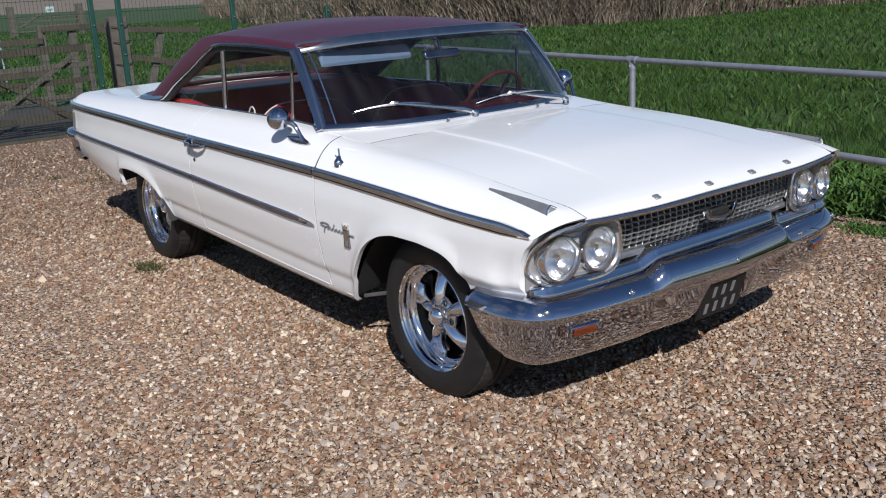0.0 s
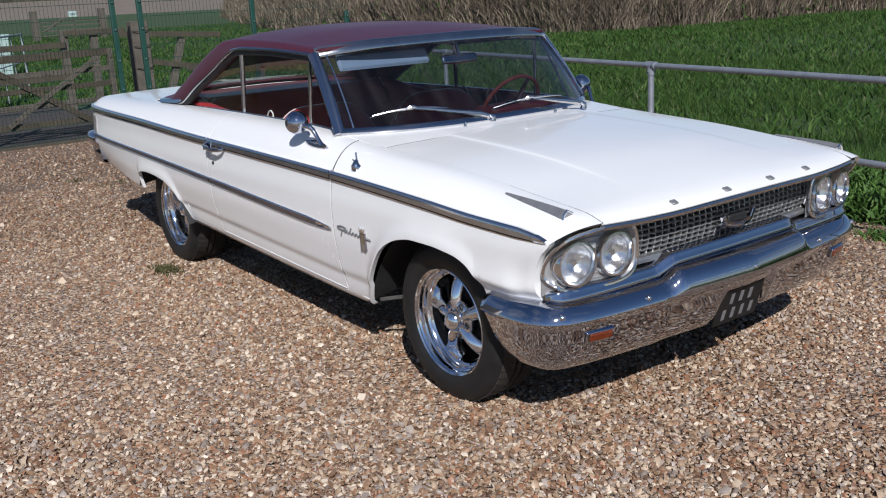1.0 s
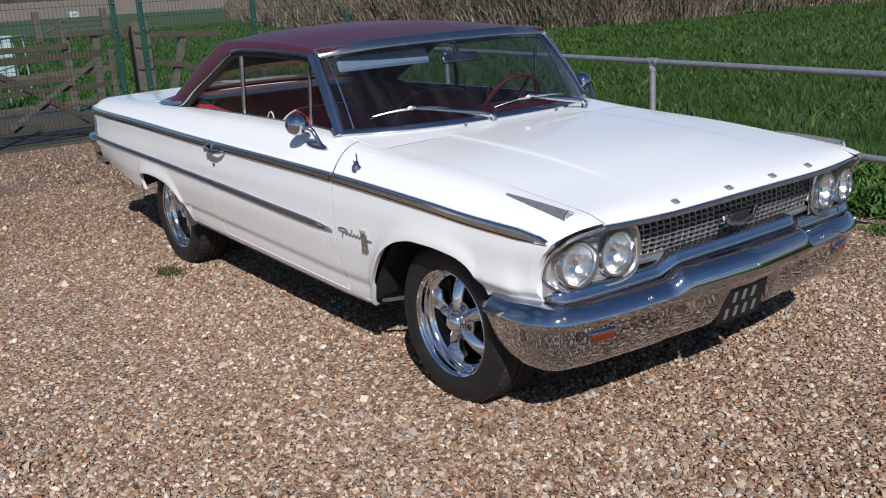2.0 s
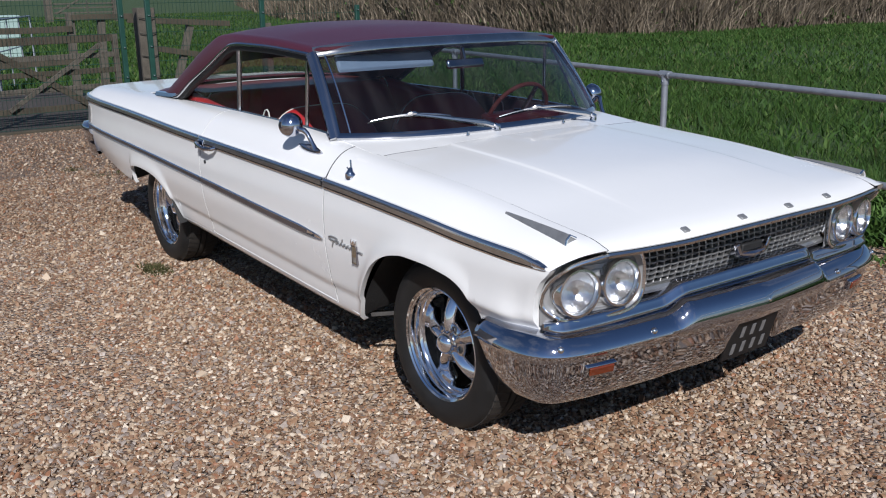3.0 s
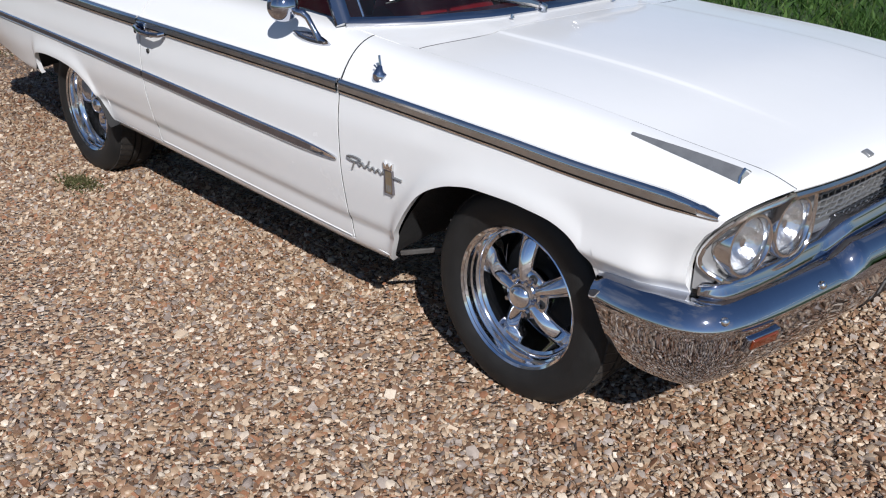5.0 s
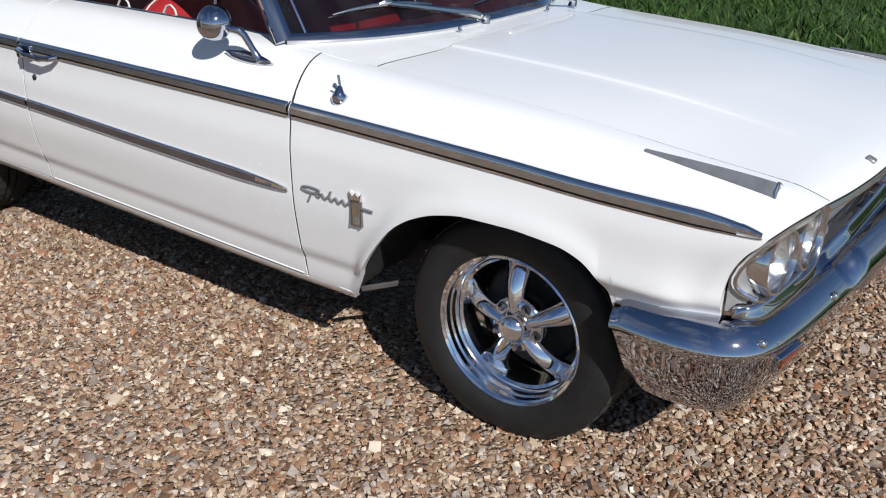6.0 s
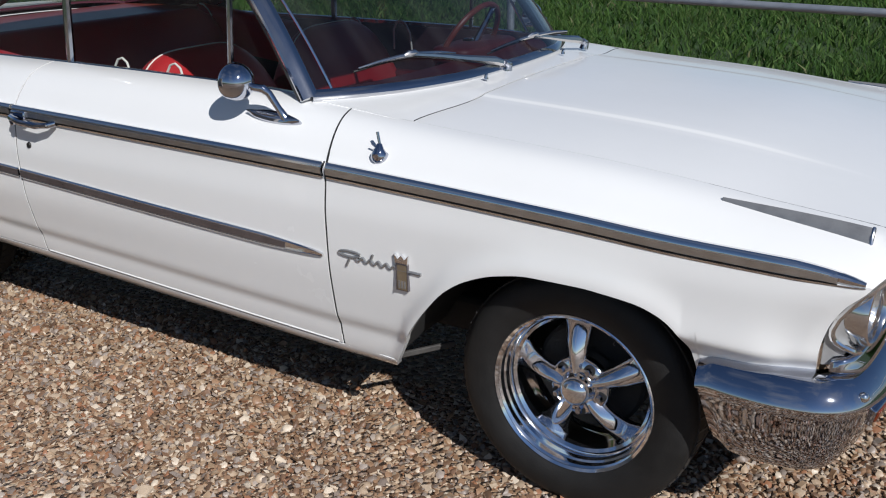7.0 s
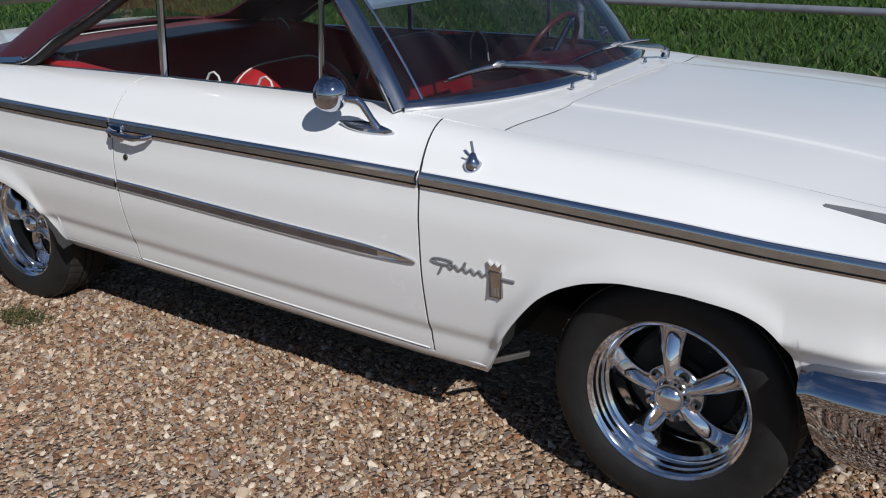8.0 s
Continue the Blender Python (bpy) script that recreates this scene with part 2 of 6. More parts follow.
DUSTY_PEBBLE = varied("mud_stained_stones", [(at, (r * 0.80, g * 0.77, b * 0.74)) for at, (r, g, b) in STONES], 0.65, True, 0.25, 90, 0.10, distinct=True)
PEBBLE_ONE = varied("loose_stones", STONES, 0.55, False, 0.25, 90, 0.10, distinct=True)
BLADE = varied("grass_blades", [(0.0, (0.016, 0.040, 0.008)), (0.35, (0.030, 0.069, 0.014)), (0.7, (0.046, 0.092, 0.019)), (0.95, (0.070, 0.115, 0.028)), (1.0, (0.12, 0.115, 0.06))], 0.6, True, 0, 60, 0.1, spec=0.12)
LEAF = varied("weed_leaves", [(0.0, (0.030, 0.064, 0.013)), (0.5, (0.052, 0.108, 0.022)), (1.0, (0.085, 0.155, 0.035))], 0.55, True, 0, 60, 0.1, spec=0.15)
MOSS = varied("yard_moss", [(0.0, (0.040, 0.042, 0.016)), (0.5, (0.070, 0.072, 0.028)), (1.0, (0.115, 0.105, 0.05))], 0.7, True, 0, 60, 0.1, spec=0.1)
STRAW = varied("dry_stalks", [(0.0, (0.060, 0.048, 0.036)), (0.4, (0.105, 0.082, 0.056)), (0.8, (0.185, 0.147, 0.10)), (1.0, (0.32, 0.265, 0.19))], 0.8, True, 0, 40, 0.12)


# ==== building blocks ====
def part(name, vf, mat, parent=None, label="", smooth=True, solid=0.0, bevel=0.0, angle=35, out=None):
    """One mesh object from (vertices, faces); out: a point that its faces turn away from."""
    verts, faces = vf
    me = bpy.data.meshes.new(name)
    me.from_pydata([tuple(map(float, v)) for v in verts], [], [tuple(map(int, f)) for f in faces])
    bm = bmesh.new()
    bm.from_mesh(me)
    bmesh.ops.remove_doubles(bm, verts=bm.verts, dist=1e-5)
    if out is None:
        bmesh.ops.recalc_face_normals(bm, faces=bm.faces)
    else:
        bmesh.ops.recalc_face_normals(bm, faces=bm.faces)
        o = Vector(out)
        if sum((f.calc_center_median() - o).dot(f.normal) * f.calc_area() for f in bm.faces) < 0:
            bmesh.ops.reverse_faces(bm, faces=bm.faces)
    bm.to_mesh(me)
    bm.free()
    me.materials.append(mat)
    me.shade_smooth() if smooth else me.shade_flat()
    if smooth:
        me.set_sharp_from_angle(angle=radians(angle))
    ob = new(name, me)
    if parent:
        ob.parent = parent
    if bevel:
        b = ob.modifiers.new("bevel", "BEVEL")
        b.width, b.segments, b.limit_method = bevel, 2, "ANGLE"
    if solid:
        s = ob.modifiers.new("thickness", "SOLIDIFY")
        s.thickness, s.offset = solid, -1
        e = ob.modifiers.new("edges", "EDGE_SPLIT")
        e.split_angle = radians(42)
    if label:
        ob["label"] = label
    return ob


def curve(pts):
    """A smooth function through (x, value) pairs."""
    xs = np.array([p[0] for p in pts], float)
    ys = np.array([p[1] for p in pts], float)
    if xs[0] > xs[-1]:
        xs, ys = xs[::-1], ys[::-1]
    d = np.diff(ys) / np.diff(xs)
    m = np.zeros(len(xs))
    m[0], m[-1] = d[0], d[-1]
    for i in range(1, len(xs) - 1):
        m[i] = 0 if d[i - 1] * d[i] <= 0 else 2 * d[i - 1] * d[i] / (d[i - 1] + d[i])

    def f(x):
        x = min(max(float(x), xs[0]), xs[-1])
        i = min(int(np.searchsorted(xs, x, side="right")) - 1, len(xs) - 2)
        h = xs[i + 1] - xs[i]
        t = (x - xs[i]) / h
        return float((2 * t**3 - 3 * t**2 + 1) * ys[i] + (t**3 - 2 * t**2 + t) * h * m[i] + (-2 * t**3 + 3 * t**2) * ys[i + 1] + (t**3 - t**2) * h * m[i + 1])
    return f


def grid(f, us, vs, skip=None):
    verts = [f(u, v) for u in us for v in vs]
    k = len(vs)
    faces = [(i * k + j, i * k + j + 1, (i + 1) * k + j + 1, (i + 1) * k + j) for i in range(len(us) - 1) for j in range(k - 1)
             if not (skip and skip(0.5 * (us[i] + us[i + 1]), 0.5 * (vs[j] + vs[j + 1])))]
    return verts, faces


def lin(a, b, n):
    return list(np.linspace(a, b, n))


def box(cx, cy, cz, sx, sy, sz, rot=None):
    v = [Vector((x * sx / 2, y * sy / 2, z * sz / 2)) for x in (-1, 1) for y in (-1, 1) for z in (-1, 1)]
    if rot:
        v = [rot @ p for p in v]
    v = [p + Vector((cx, cy, cz)) for p in v]
    return v, [(0, 1, 3, 2), (4, 6, 7, 5), (0, 4, 5, 1), (2, 3, 7, 6), (0, 2, 6, 4), (1, 5, 7, 3)]


def joined(*parts):
    verts, faces = [], []
    for v, f in parts:
        k = len(verts)
        verts += list(v)
        faces += [tuple(i + k for i in q) for q in f]
    return verts, faces


def bar(a, b, w, h, up=(0, 0, 1)):
    """A squared bar from a to b, w wide and h high."""
    a, b = Vector(a), Vector(b)
    d = (b - a).normalized()
    s = d.cross(Vector(up)).normalized()
    u = s.cross(d)
    v = [p + s * i * w / 2 + u * j * h / 2 for p in (a, b) for i, j in ((-1, -1), (1, -1), (1, 1), (-1, 1))]
    return v, [(0, 1, 2, 3), (7, 6, 5, 4), (0, 4, 5, 1), (1, 5, 6, 2), (2, 6, 7, 3), (3, 7, 4, 0)]


def tube(pts, r, n=10, caps=True):
    """A round tube through points; r: one radius or one for each point."""
    pts = [Vector(p) for p in pts]
    rs = r if isinstance(r, (list, tuple)) else [r] * len(pts)
    verts, faces = [], []
    side = None
    for i, p in enumerate(pts):
        d = (pts[min(i + 1, len(pts) - 1)] - pts[max(i - 1, 0)]).normalized()
        if side is None:
            side = d.cross(Vector((0, 0, 1)) if abs(d.z) < 0.9 else Vector((1, 0, 0))).normalized()
        side = (side - d * side.dot(d)).normalized()
        up = d.cross(side)
        verts += [p + (side * math.cos(a) + up * math.sin(a)) * rs[i] for a in (2 * math.pi * k / n for k in range(n))]
    for i in range(len(pts) - 1):
        faces += [(i * n + k, i * n + (k + 1) % n, (i + 1) * n + (k + 1) % n, (i + 1) * n + k) for k in range(n)]
    if caps:
        faces += [tuple(range(n)), tuple(range((len(pts) - 1) * n, len(pts) * n))]
    return verts, faces


def sweep(rows, profile, closed=True):
    """rows: (point, out, up) along a path; profile: (out, up) offsets."""
    verts = [Vector(p) + Vector(o) * a + Vector(u) * b for p, o, u in rows for a, b in profile]
    k, n = len(profile), len(rows)
    last = k if closed else k - 1
    faces = [(i * k + j, i * k + (j + 1) % k, (i + 1) * k + (j + 1) % k, (i + 1) * k + j) for i in range(n - 1) for j in range(last)]
    if closed:
        faces += [tuple(range(k)), tuple(range((n - 1) * k, n * k))]
    return verts, faces


def revolve(profile, m, n=48, closed=False):
    """profile: (radius, along) turned about the y axis of the pose m."""
    k = len(profile)
    verts = [m @ Vector((r * math.cos(a), y, r * math.sin(a))) for a in (2 * math.pi * i / n for i in range(n)) for r, y in profile]
    last = k if closed else k - 1
    return verts, [(i * k + j, i * k + (j + 1) % k, (i + 1) % n * k + (j + 1) % k, (i + 1) % n * k + j) for i in range(n) for j in range(last)]


def smooth01(t):
    t = min(max(t, 0.0), 1.0)
    return t * t * (3 - 2 * t)


# ==== ground ====
def rail_y(x):
    return 2.49 - 0.16 * x


ground = tagged(part("ground", grid(lambda u, v: (u, v, -0.05 + 0.02 * noise.noise(Vector((u * 0.15, v * 0.15, 0)))),
                                    sorted(set([-900, -400, -150, -80] + lin(-60, 30, 46) + [60, 150, 400, 900])),
                                    sorted(set([-900, -400, -150, -60, -30] + lin(-20, 60, 41) + [150, 400, 900]))), TURF),
                "green meadow turf around the gravel yard", "ground", kind="structure")


def yard_edge(x):
    return rail_y(x) + 0.42 + 0.08 * noise.noise(Vector((x * 1.7, 3.1, 0))) + 0.04 * noise.noise(Vector((x * 6.3, 1.1, 0)))


def yard_z(x, y):
    return 0.010 * noise.noise(Vector((x * 0.8, y * 0.8, 2.0)))


yard = tagged(part("gravel_yard", grid(lambda u, v: (u, -16 + (yard_edge(u) + 16) * v, yard_z(u, -16 + (yard_edge(u) + 16) * v) - 0.0015), lin(-9.72, 14, 120), lin(0, 1, 90)), GRAVEL),
              "brown and cream flint gravel yard under the car", "gravel", kind="structure")
tagged(part("tarmac_lane", grid(lambda u, v: (u + 0.15 * noise.noise(Vector((v, u, 0))), v, -0.018), lin(-15.8, -9.75, 8), lin(-16, 1.8, 30)), TARMAC),
       "worn dark tarmac lane behind the mesh fence", "lane", kind="structure")
tagged(part("far_field", grid(lambda u, v: (-320 - 100 * u, -170 + (345 + 50 * u) * v, -0.3 + 7.4 * u + 0.4 * noise.noise(Vector((u * 9, v * 12, 0)))), lin(0, 1, 24), lin(0, 1, 40)), TRACK),
       "pale bare field rising beyond the paddock", "field", kind="structure")
tagged(part("kerb", joined(bar((-9.74, -16, 0.0), (-9.74, 3.0, 0.0), 0.09, 0.07)), OLDWOOD, bevel=0.01), "low dark timber edging under the fence", "edging", kind="structure")

# ==== the car ====
car = tagged(new("car"), "white two-door hardtop with burgundy roof and chrome trim on gravel", "car")
MID = (-1.8, 0, 0.7)

trim_z = curve([(0.72, 0.812), (0.58, 0.824), (0.27, 0.833), (0, 0.848), (-0.73, 0.876), (-1.6, 0.893), (-2.4, 0.908), (-3.3, 0.932), (-4.47, 0.950)])
trim_w = curve([(0.74, 0.955), (0.66, 0.975), (0.45, 0.985), (0, 0.989), (-0.73, 0.990), (-2.1, 0.990), (-3.3, 0.982), (-3.9, 0.975), (-4.25, 0.958), (-4.40, 0.930), (-4.47, 0.895)])
seam_z = curve([(0.80, 0.852), (0.72, 0.872), (0.66, 0.886), (0.347, 0.928), (0, 0.962), (-0.57, 0.996), (-0.8, 1.016), (-1.0, 1.034), (-1.3, 1.046), (-2.0, 1.050), (-2.9, 1.046), (-3.3, 1.042), (-3.8, 1.036), (-4.2, 1.030), (-4.36, 1.028), (-4.42, 1.022), (-4.45, 1.008), (-4.47, 0.975)])
side_dw = curve([(0.24, -0.13), (0.27, -0.09), (0.31, -0.050), (0.36, -0.038), (0.395, -0.033), (0.425, -0.019), (0.46, -0.012), (0.62, 0.009), (0.75, 0.012), (0.86, 0.002), (0.97, 0.0)])
arch_f = curve([(-0.566, 0.2755), (-0.554, 0.284), (-0.540, 0.303), (-0.515, 0.345), (-0.472, 0.428), (-0.397, 0.532), (-0.327, 0.607), (-0.259, 0.650), (-0.178, 0.680), (-0.08, 0.696), (0.049, 0.697), (0.121, 0.692), (0.19, 0.683), (0.245, 0.664), (0.288, 0.634), (0.325, 0.580), (0.34, 0.530)])
arch_r = curve([(-3.40, 0.456), (-3.396, 0.50), (-3.378, 0.545), (-3.335, 0.582), (-3.26, 0.598), (-3.15, 0.604), (-3.05, 0.602), (-2.916, 0.590), (-2.838, 0.572), (-2.735, 0.513), (-2.683, 0.434), (-2.63, 0.370), (-2.60, 0.315)])
sill_z = curve([(-0.54, 0.275), (-0.9, 0.272), (-2.2, 0.300), (-2.60, 0.315)])
tail_z = curve([(-3.40, 0.456), (-3.5, 0.466), (-3.7, 0.490), (-4.47, 0.57)])
edge_x = curve([(0.50, 0.590), (0.56, 0.596), (0.60, 0.600), (0.64, 0.603), (0.70, 0.615), (0.76, 0.645), (0.80, 0.682), (0.86, 0.72)])


wing_fold = curve([(0.0, 0.66), (0.18, 0.640), (0.26, 0.622), (0.34, 0.614), (0.75, 0.607)])


def side_w(x, z):
    # the crease and the tucked-under sill climb towards the tail
    lift = 0.050 * min(max((-0.80 - x) / 1.6, 0.0), 1.1)
    w = trim_w(x) + side_dw(z - lift * smooth01((0.66 - z) / 0.20))
    for f, a, b in ((arch_f, -0.60, 0.72), (arch_r, -3.45, -2.55)):
        if a < x < b:
            e = smooth01((x - a) / 0.14) * smooth01((b - x) / 0.24)
            zf = max(f(x), wing_fold(x)) if f is arch_f and x > 0.1 else f(x)
            w += (0.016 - 0.008 * smooth01((x - 0.12) / 0.2)) * e * math.exp(-(((z - zf) / 0.055) ** 2))
    if x > 0.15:
        k = smooth01((x - 0.20) / 0.11)
        w -= k * 0.024 * smooth01((wing_fold(x) + 0.012 - z) / 0.048)
        w -= 0.010 * smooth01((x - 0.56) / 0.14) * smooth01((0.64 - z) / 0.05)
    if x > 0.40:
        w -= 0.012 * smooth01((x - 0.40) / 0.32) * smooth01((0.80 - z) / 0.15)
    if x < -3.5:
        w -= 0.05 * smooth01((-3.5 - x) / 0.8) * smooth01((0.75 - z) / 0.3)
    return w


def shoulder(x, s):
    """s: 0 at the bonnet seam or window line, 1 at the trim."""
    w0, w1 = 0.79, side_w(x, trim_z(x))
    z0, z1 = seam_z(x), trim_z(x)
    return w0 + (w1 - w0) * s, z0 - (z0 - z1) * (0.12 * s + 0.88 * s**2.7)


def wrap_front(x, z):
    return x + (edge_x(z) - 0.70) * smooth01((x - 0.40) / 0.30)


def lower_edge(x):
    if -0.566 <= x <= 0.34:
        return arch_f(x)
    if x > 0.34:
        return 0.505
    if x > -2.60:
        return sill_z(x)
    if x > -3.40:
        return arch_r(x)
    return tail_z(x)


def side_panel(s, x0, x1, z0=None, z1=None, nx=40, nz=16, front=False):
    def f(u, v):
        x = x0 + (x1 - x0) * u
        lo = lower_edge(x) if z0 is None else z0(x)
        hi = trim_z(x) if z1 is None else z1(x)
        z = lo + (hi - lo) * v
        xx = wrap_front(x, z) if front else x
        return xx, s * side_w(x, z), z
    us = lin(0, 1, nx)
    if x0 < -4:
        us = [(x - x0) / (x1 - x0) for x in lin(x0, -3.42, 26) + lin(-3.41, -3.29, 22) + lin(-3.27, -2.76, 22) + lin(-2.752, -2.59, 40) + lin(-2.57, x1, 14)]
    if front:
        us = [(x - x0) / (x1 - x0) for x in lin(x0, -0.56, 10) + lin(-0.556, -0.38, 46) + lin(-0.37, 0.15, 32) + lin(0.154, 0.36, 52) + lin(0.368, x1, 36)]
    vf = grid(f, us, lin(0, 1, nz))
    # the lip that folds inward along the lower edge
    lip = grid(lambda u, v: (f(u, 0)[0], f(u, 0)[1] - s * 0.022 * v, f(u, 0)[2] + 0.004 * v), us, [0, 0.5, 1])
    if front:
        fold = grid(lambda u, v: (f(1, v)[0] - 0.004 * u, f(1, v)[1] - s * (0.03 + 0.08 * smooth01((0.655 - f(1, v)[2]) / 0.05)) * u, f(1, v)[2]), [0, 0.2, 0.6, 1], lin(0, 1, nz))
        return joined(vf, lip, fold)
    return joined(vf, lip)


def top_panel(s, x0, x1, nx=30, ns=10, s0=0.0, front=False, x0top=0.0):
    def f(u, v):
        k = s0 + (1 - s0) * v
        x = (x0 + x0top * (1 - k)) + (x1 - x0 - x0top * (1 - k)) * u
        w, z = shoulder(x, k)
        xx = x
        if front:
            reach = 0.765 + (edge_x(trim_z(x)) - 0.765) * k**2
            xx = x + (reach - 0.70) * smooth01((x - 0.40) / 0.30)
            z -= 0.010 * (1 - k) * smooth01((x - 0.62) / 0.08)
        return xx, s * w, z
    vf = grid(f, lin(0, 1, nx), lin(0, 1, ns))
    if front:
        brow = grid(lambda u, v: (f(1, v)[0] - 0.02 * u, f(1, v)[1] - s * 0.004 * u, f(1, v)[2] - 0.010 * u), [0, 0.3, 1], lin(0, 1, ns))
        vf = joined(vf, brow)
    return vf


for s in (-1, 1):
    part("front_wing", joined(side_panel(s, -0.728, 0.70, nx=90, nz=44, front=True), top_panel(s, -0.728, 0.70, 90, 14, front=True, x0top=-0.045)), WHITE, car, "white front wing with a flared wheel arch", solid=0.004, out=(-0.1, 0, 0.6))
    door_low = curve([(-0.7, 0.322), (-1.1, 0.334), (-1.41, 0.345), (-1.73, 0.356), (-2.05, 0.366), (-2.2, 0.370)])
    door = part("door", joined(side_panel(s, -2.112, -0.736, door_low, None, 34, 44), top_panel(s, -2.112, -0.736, 34, 12, x0top=0.0)), WHITE, car, "white door with chrome strips", solid=0.004, out=MID)
    part("sill", side_panel(s, -2.60, -0.54, None, lambda x: door_low(x) - 0.005, 30, 7), WHITE, car, "white sill panel", solid=0.004, out=(-1.6, 0, 0.6))
    part("rear_wing", joined(side_panel(s, -4.47, -2.119, lambda x: lower_edge(x) if x < -2.60 else door_low(x), None, 80, 44), top_panel(s, -4.47, -2.119, 40, 12)), WHITE, car, "white rear wing over a chrome wheel", solid=0.004, out=(-3.2, 0, 0.7))
    part("door_hem", tube([(x, s * (side_w(x, door_low(x)) + 0.0005), door_low(x) + 0.003) for x in lin(-2.10, -0.75, 40)], 0.0032, 6), WHITE, door, "rolled hem along the door bottom")
    for x, z in ((-0.732, 0.86), (-2.1155, 0.90)):
        part("door_seal", tube([(x, s * (side_w(x, k) - 0.0085), k) for k in lin(0.36, z, 16)], 0.008, 6), GAP, car)
    part("door_seal", tube([(-0.732 - 0.045 * (1 - k), s * shoulder(-0.732, k)[0], shoulder(-0.732 - 0.045 * (1 - k), k)[1] - 0.003) for k in lin(0.05, 0.97, 12)], 0.0042, 6), GAP, car)
    part("cowl_seal", tube([(x, s * 0.7905, seam_z(x) - 0.002) for x in lin(-0.765, -0.566, 8)], 0.0022, 6), GAP, car)
    # wheel houses
    for cx, f, a, b in ((0, arch_f, -0.56, 0.36), (-3.0, arch_r, -3.42, -2.58)):
        part("wheel_housing", grid(lambda u, v: (a + (b - a) * u, s * ((0.945 if cx == 0 else 0.975) - 0.48 * v), f(a + (b - a) * u) + 0.02 + 0.03 * math.sin(v * 3.14)), lin(0, 1, 30), lin(0, 1, 6)), DARK, car, "black inner wheel arch")
    part("splash_flange", bar((-0.572, s * 0.872, 0.292), (-0.450, s * 0.760, 0.314), 0.012, 0.018), DUSTY, car, "dusty flange of the inner wheel arch", bevel=0.003)

# bonnet with a raised centre
nose_x = curve([(0, 0.815), (0.25, 0.810), (0.45, 0.800), (0.64, 0.783), (0.79, 0.762)])
hood_c = curve([(0.815, 0.856), (0.77, 0.880), (0.70, 0.902), (0.5, 0.942), (0.2, 0.983), (-0.2, 1.010), (-0.62, 1.026)])
crease_y = curve([(0.80, 0.475), (0.32, 0.462), (0, 0.455), (-0.60, 0.452)])


def seam_edge(x):
    """Height of the wing's inner edge where it runs beside the bonnet."""
    w = x
    for _ in range(6):
        w = x - 0.065 * smooth01((w - 0.40) / 0.30)
    return seam_z(w) - 0.010 * smooth01((w - 0.62) / 0.08)


def hood(x, y, xr=None):
    a = abs(y)
    e, c = seam_edge(x if xr is None else xr), hood_c(x)
    k = crease_y(x)
    z = e + (c - e) * (1 - (a / 0.79) ** 2.2)
    z += 0.0040 * smooth01((k + 0.014 - a) / 0.028) * smooth01((0.66 - x) / 0.5)
    return z


def hood_rear(a):
    return -0.564 + 0.038 * smooth01((0.785 - a) / 0.27)


def hood_f(u, v):
    y = -0.7885 + 1.577 * v
    rear = hood_rear(abs(y))
    front = nose_x(abs(y))
    x = rear + (front - rear) * u
    xs = min(x, 0.80)
    return x, y, hood(xs - (front - 0.80) * u * 0.6, y, x) - 0.006 * smooth01((u - 0.975) / 0.025)


def hood_line(u, w):
    """w: -1 to 1 across, with columns that run along the two creases."""
    a = abs(w)
    k = crease_y(-0.58 + 1.39 * u)
    if a < 0.5:
        y = (k - 0.014) * a / 0.5
    elif a < 0.6:
        y = k - 0.014 + 0.028 * (a - 0.5) / 0.1
    else:
        y = k + 0.014 + (0.7885 - k - 0.014) * (a - 0.6) / 0.4
    return hood_f(u, math.copysign(y, w) / 1.577 + 0.5)


hood_w = lin(0, 0.5, 12) + [0.52, 0.54, 0.56, 0.58] + lin(0.6, 1, 9)
hood_w = [-w for w in hood_w[:0:-1]] + hood_w
bonnet = part("bonnet", grid(hood_line, lin(0, 1, 46), hood_w), WHITE, car, "long white bonnet with raised centre", solid=0.005, out=(0, 0, 0.3))
part("bonnet_lip", sweep([((nose_x(abs(y)) - 0.004, y, hood_f(1, (y + 0.785) / 1.57)[2] - 0.010), (1, 0, 0), (0, 0, 1)) for y in lin(-0.785, 0.785, 40)],
                         [(0.006, 0.004), (0.010, -0.004), (0.006, -0.014), (-0.012, -0.014), (-0.012, 0.0)]), STEEL, car, "bright lip along the bonnet edge")
for s in (-1, 1):
    part("bonnet_seal", tube([(x + 0.065 * smooth01((x - 0.40) / 0.30), s * 0.7875, seam_z(x) - 0.002 - 0.010 * smooth01((x - 0.62) / 0.08)) for x in lin(0.22, 0.698, 30)], [0.0012] * 4 + [0.0024] * 26, 6), GAP, car)
    part("bonnet_seal", tube([(x, s * 0.7875, seam_z(x) - 0.0015) for x in lin(-0.02, 0.05, 5)], 0.0012, 6), GAP, car)

# cowl in front of the windscreen
base_x = curve([(0, -0.642), (0.3, -0.657), (0.55, -0.727), (0.72, -0.826), (0.82, -0.918)])
base_z = curve([(0, 1.048), (0.4, 1.047), (0.7, 1.044), (0.82, 1.042)])


def cowl_f(u, v):
    y = -0.80 + 1.60 * v
    a = abs(y)
    x0 = base_x(a) - 0.02
    x1 = hood_rear(a) - 0.007
    x = x0 + (x1 - x0) * u
    return x, y, (base_z(a) - 0.012) * (1 - u) + (hood(x1, y) - 0.001) * u


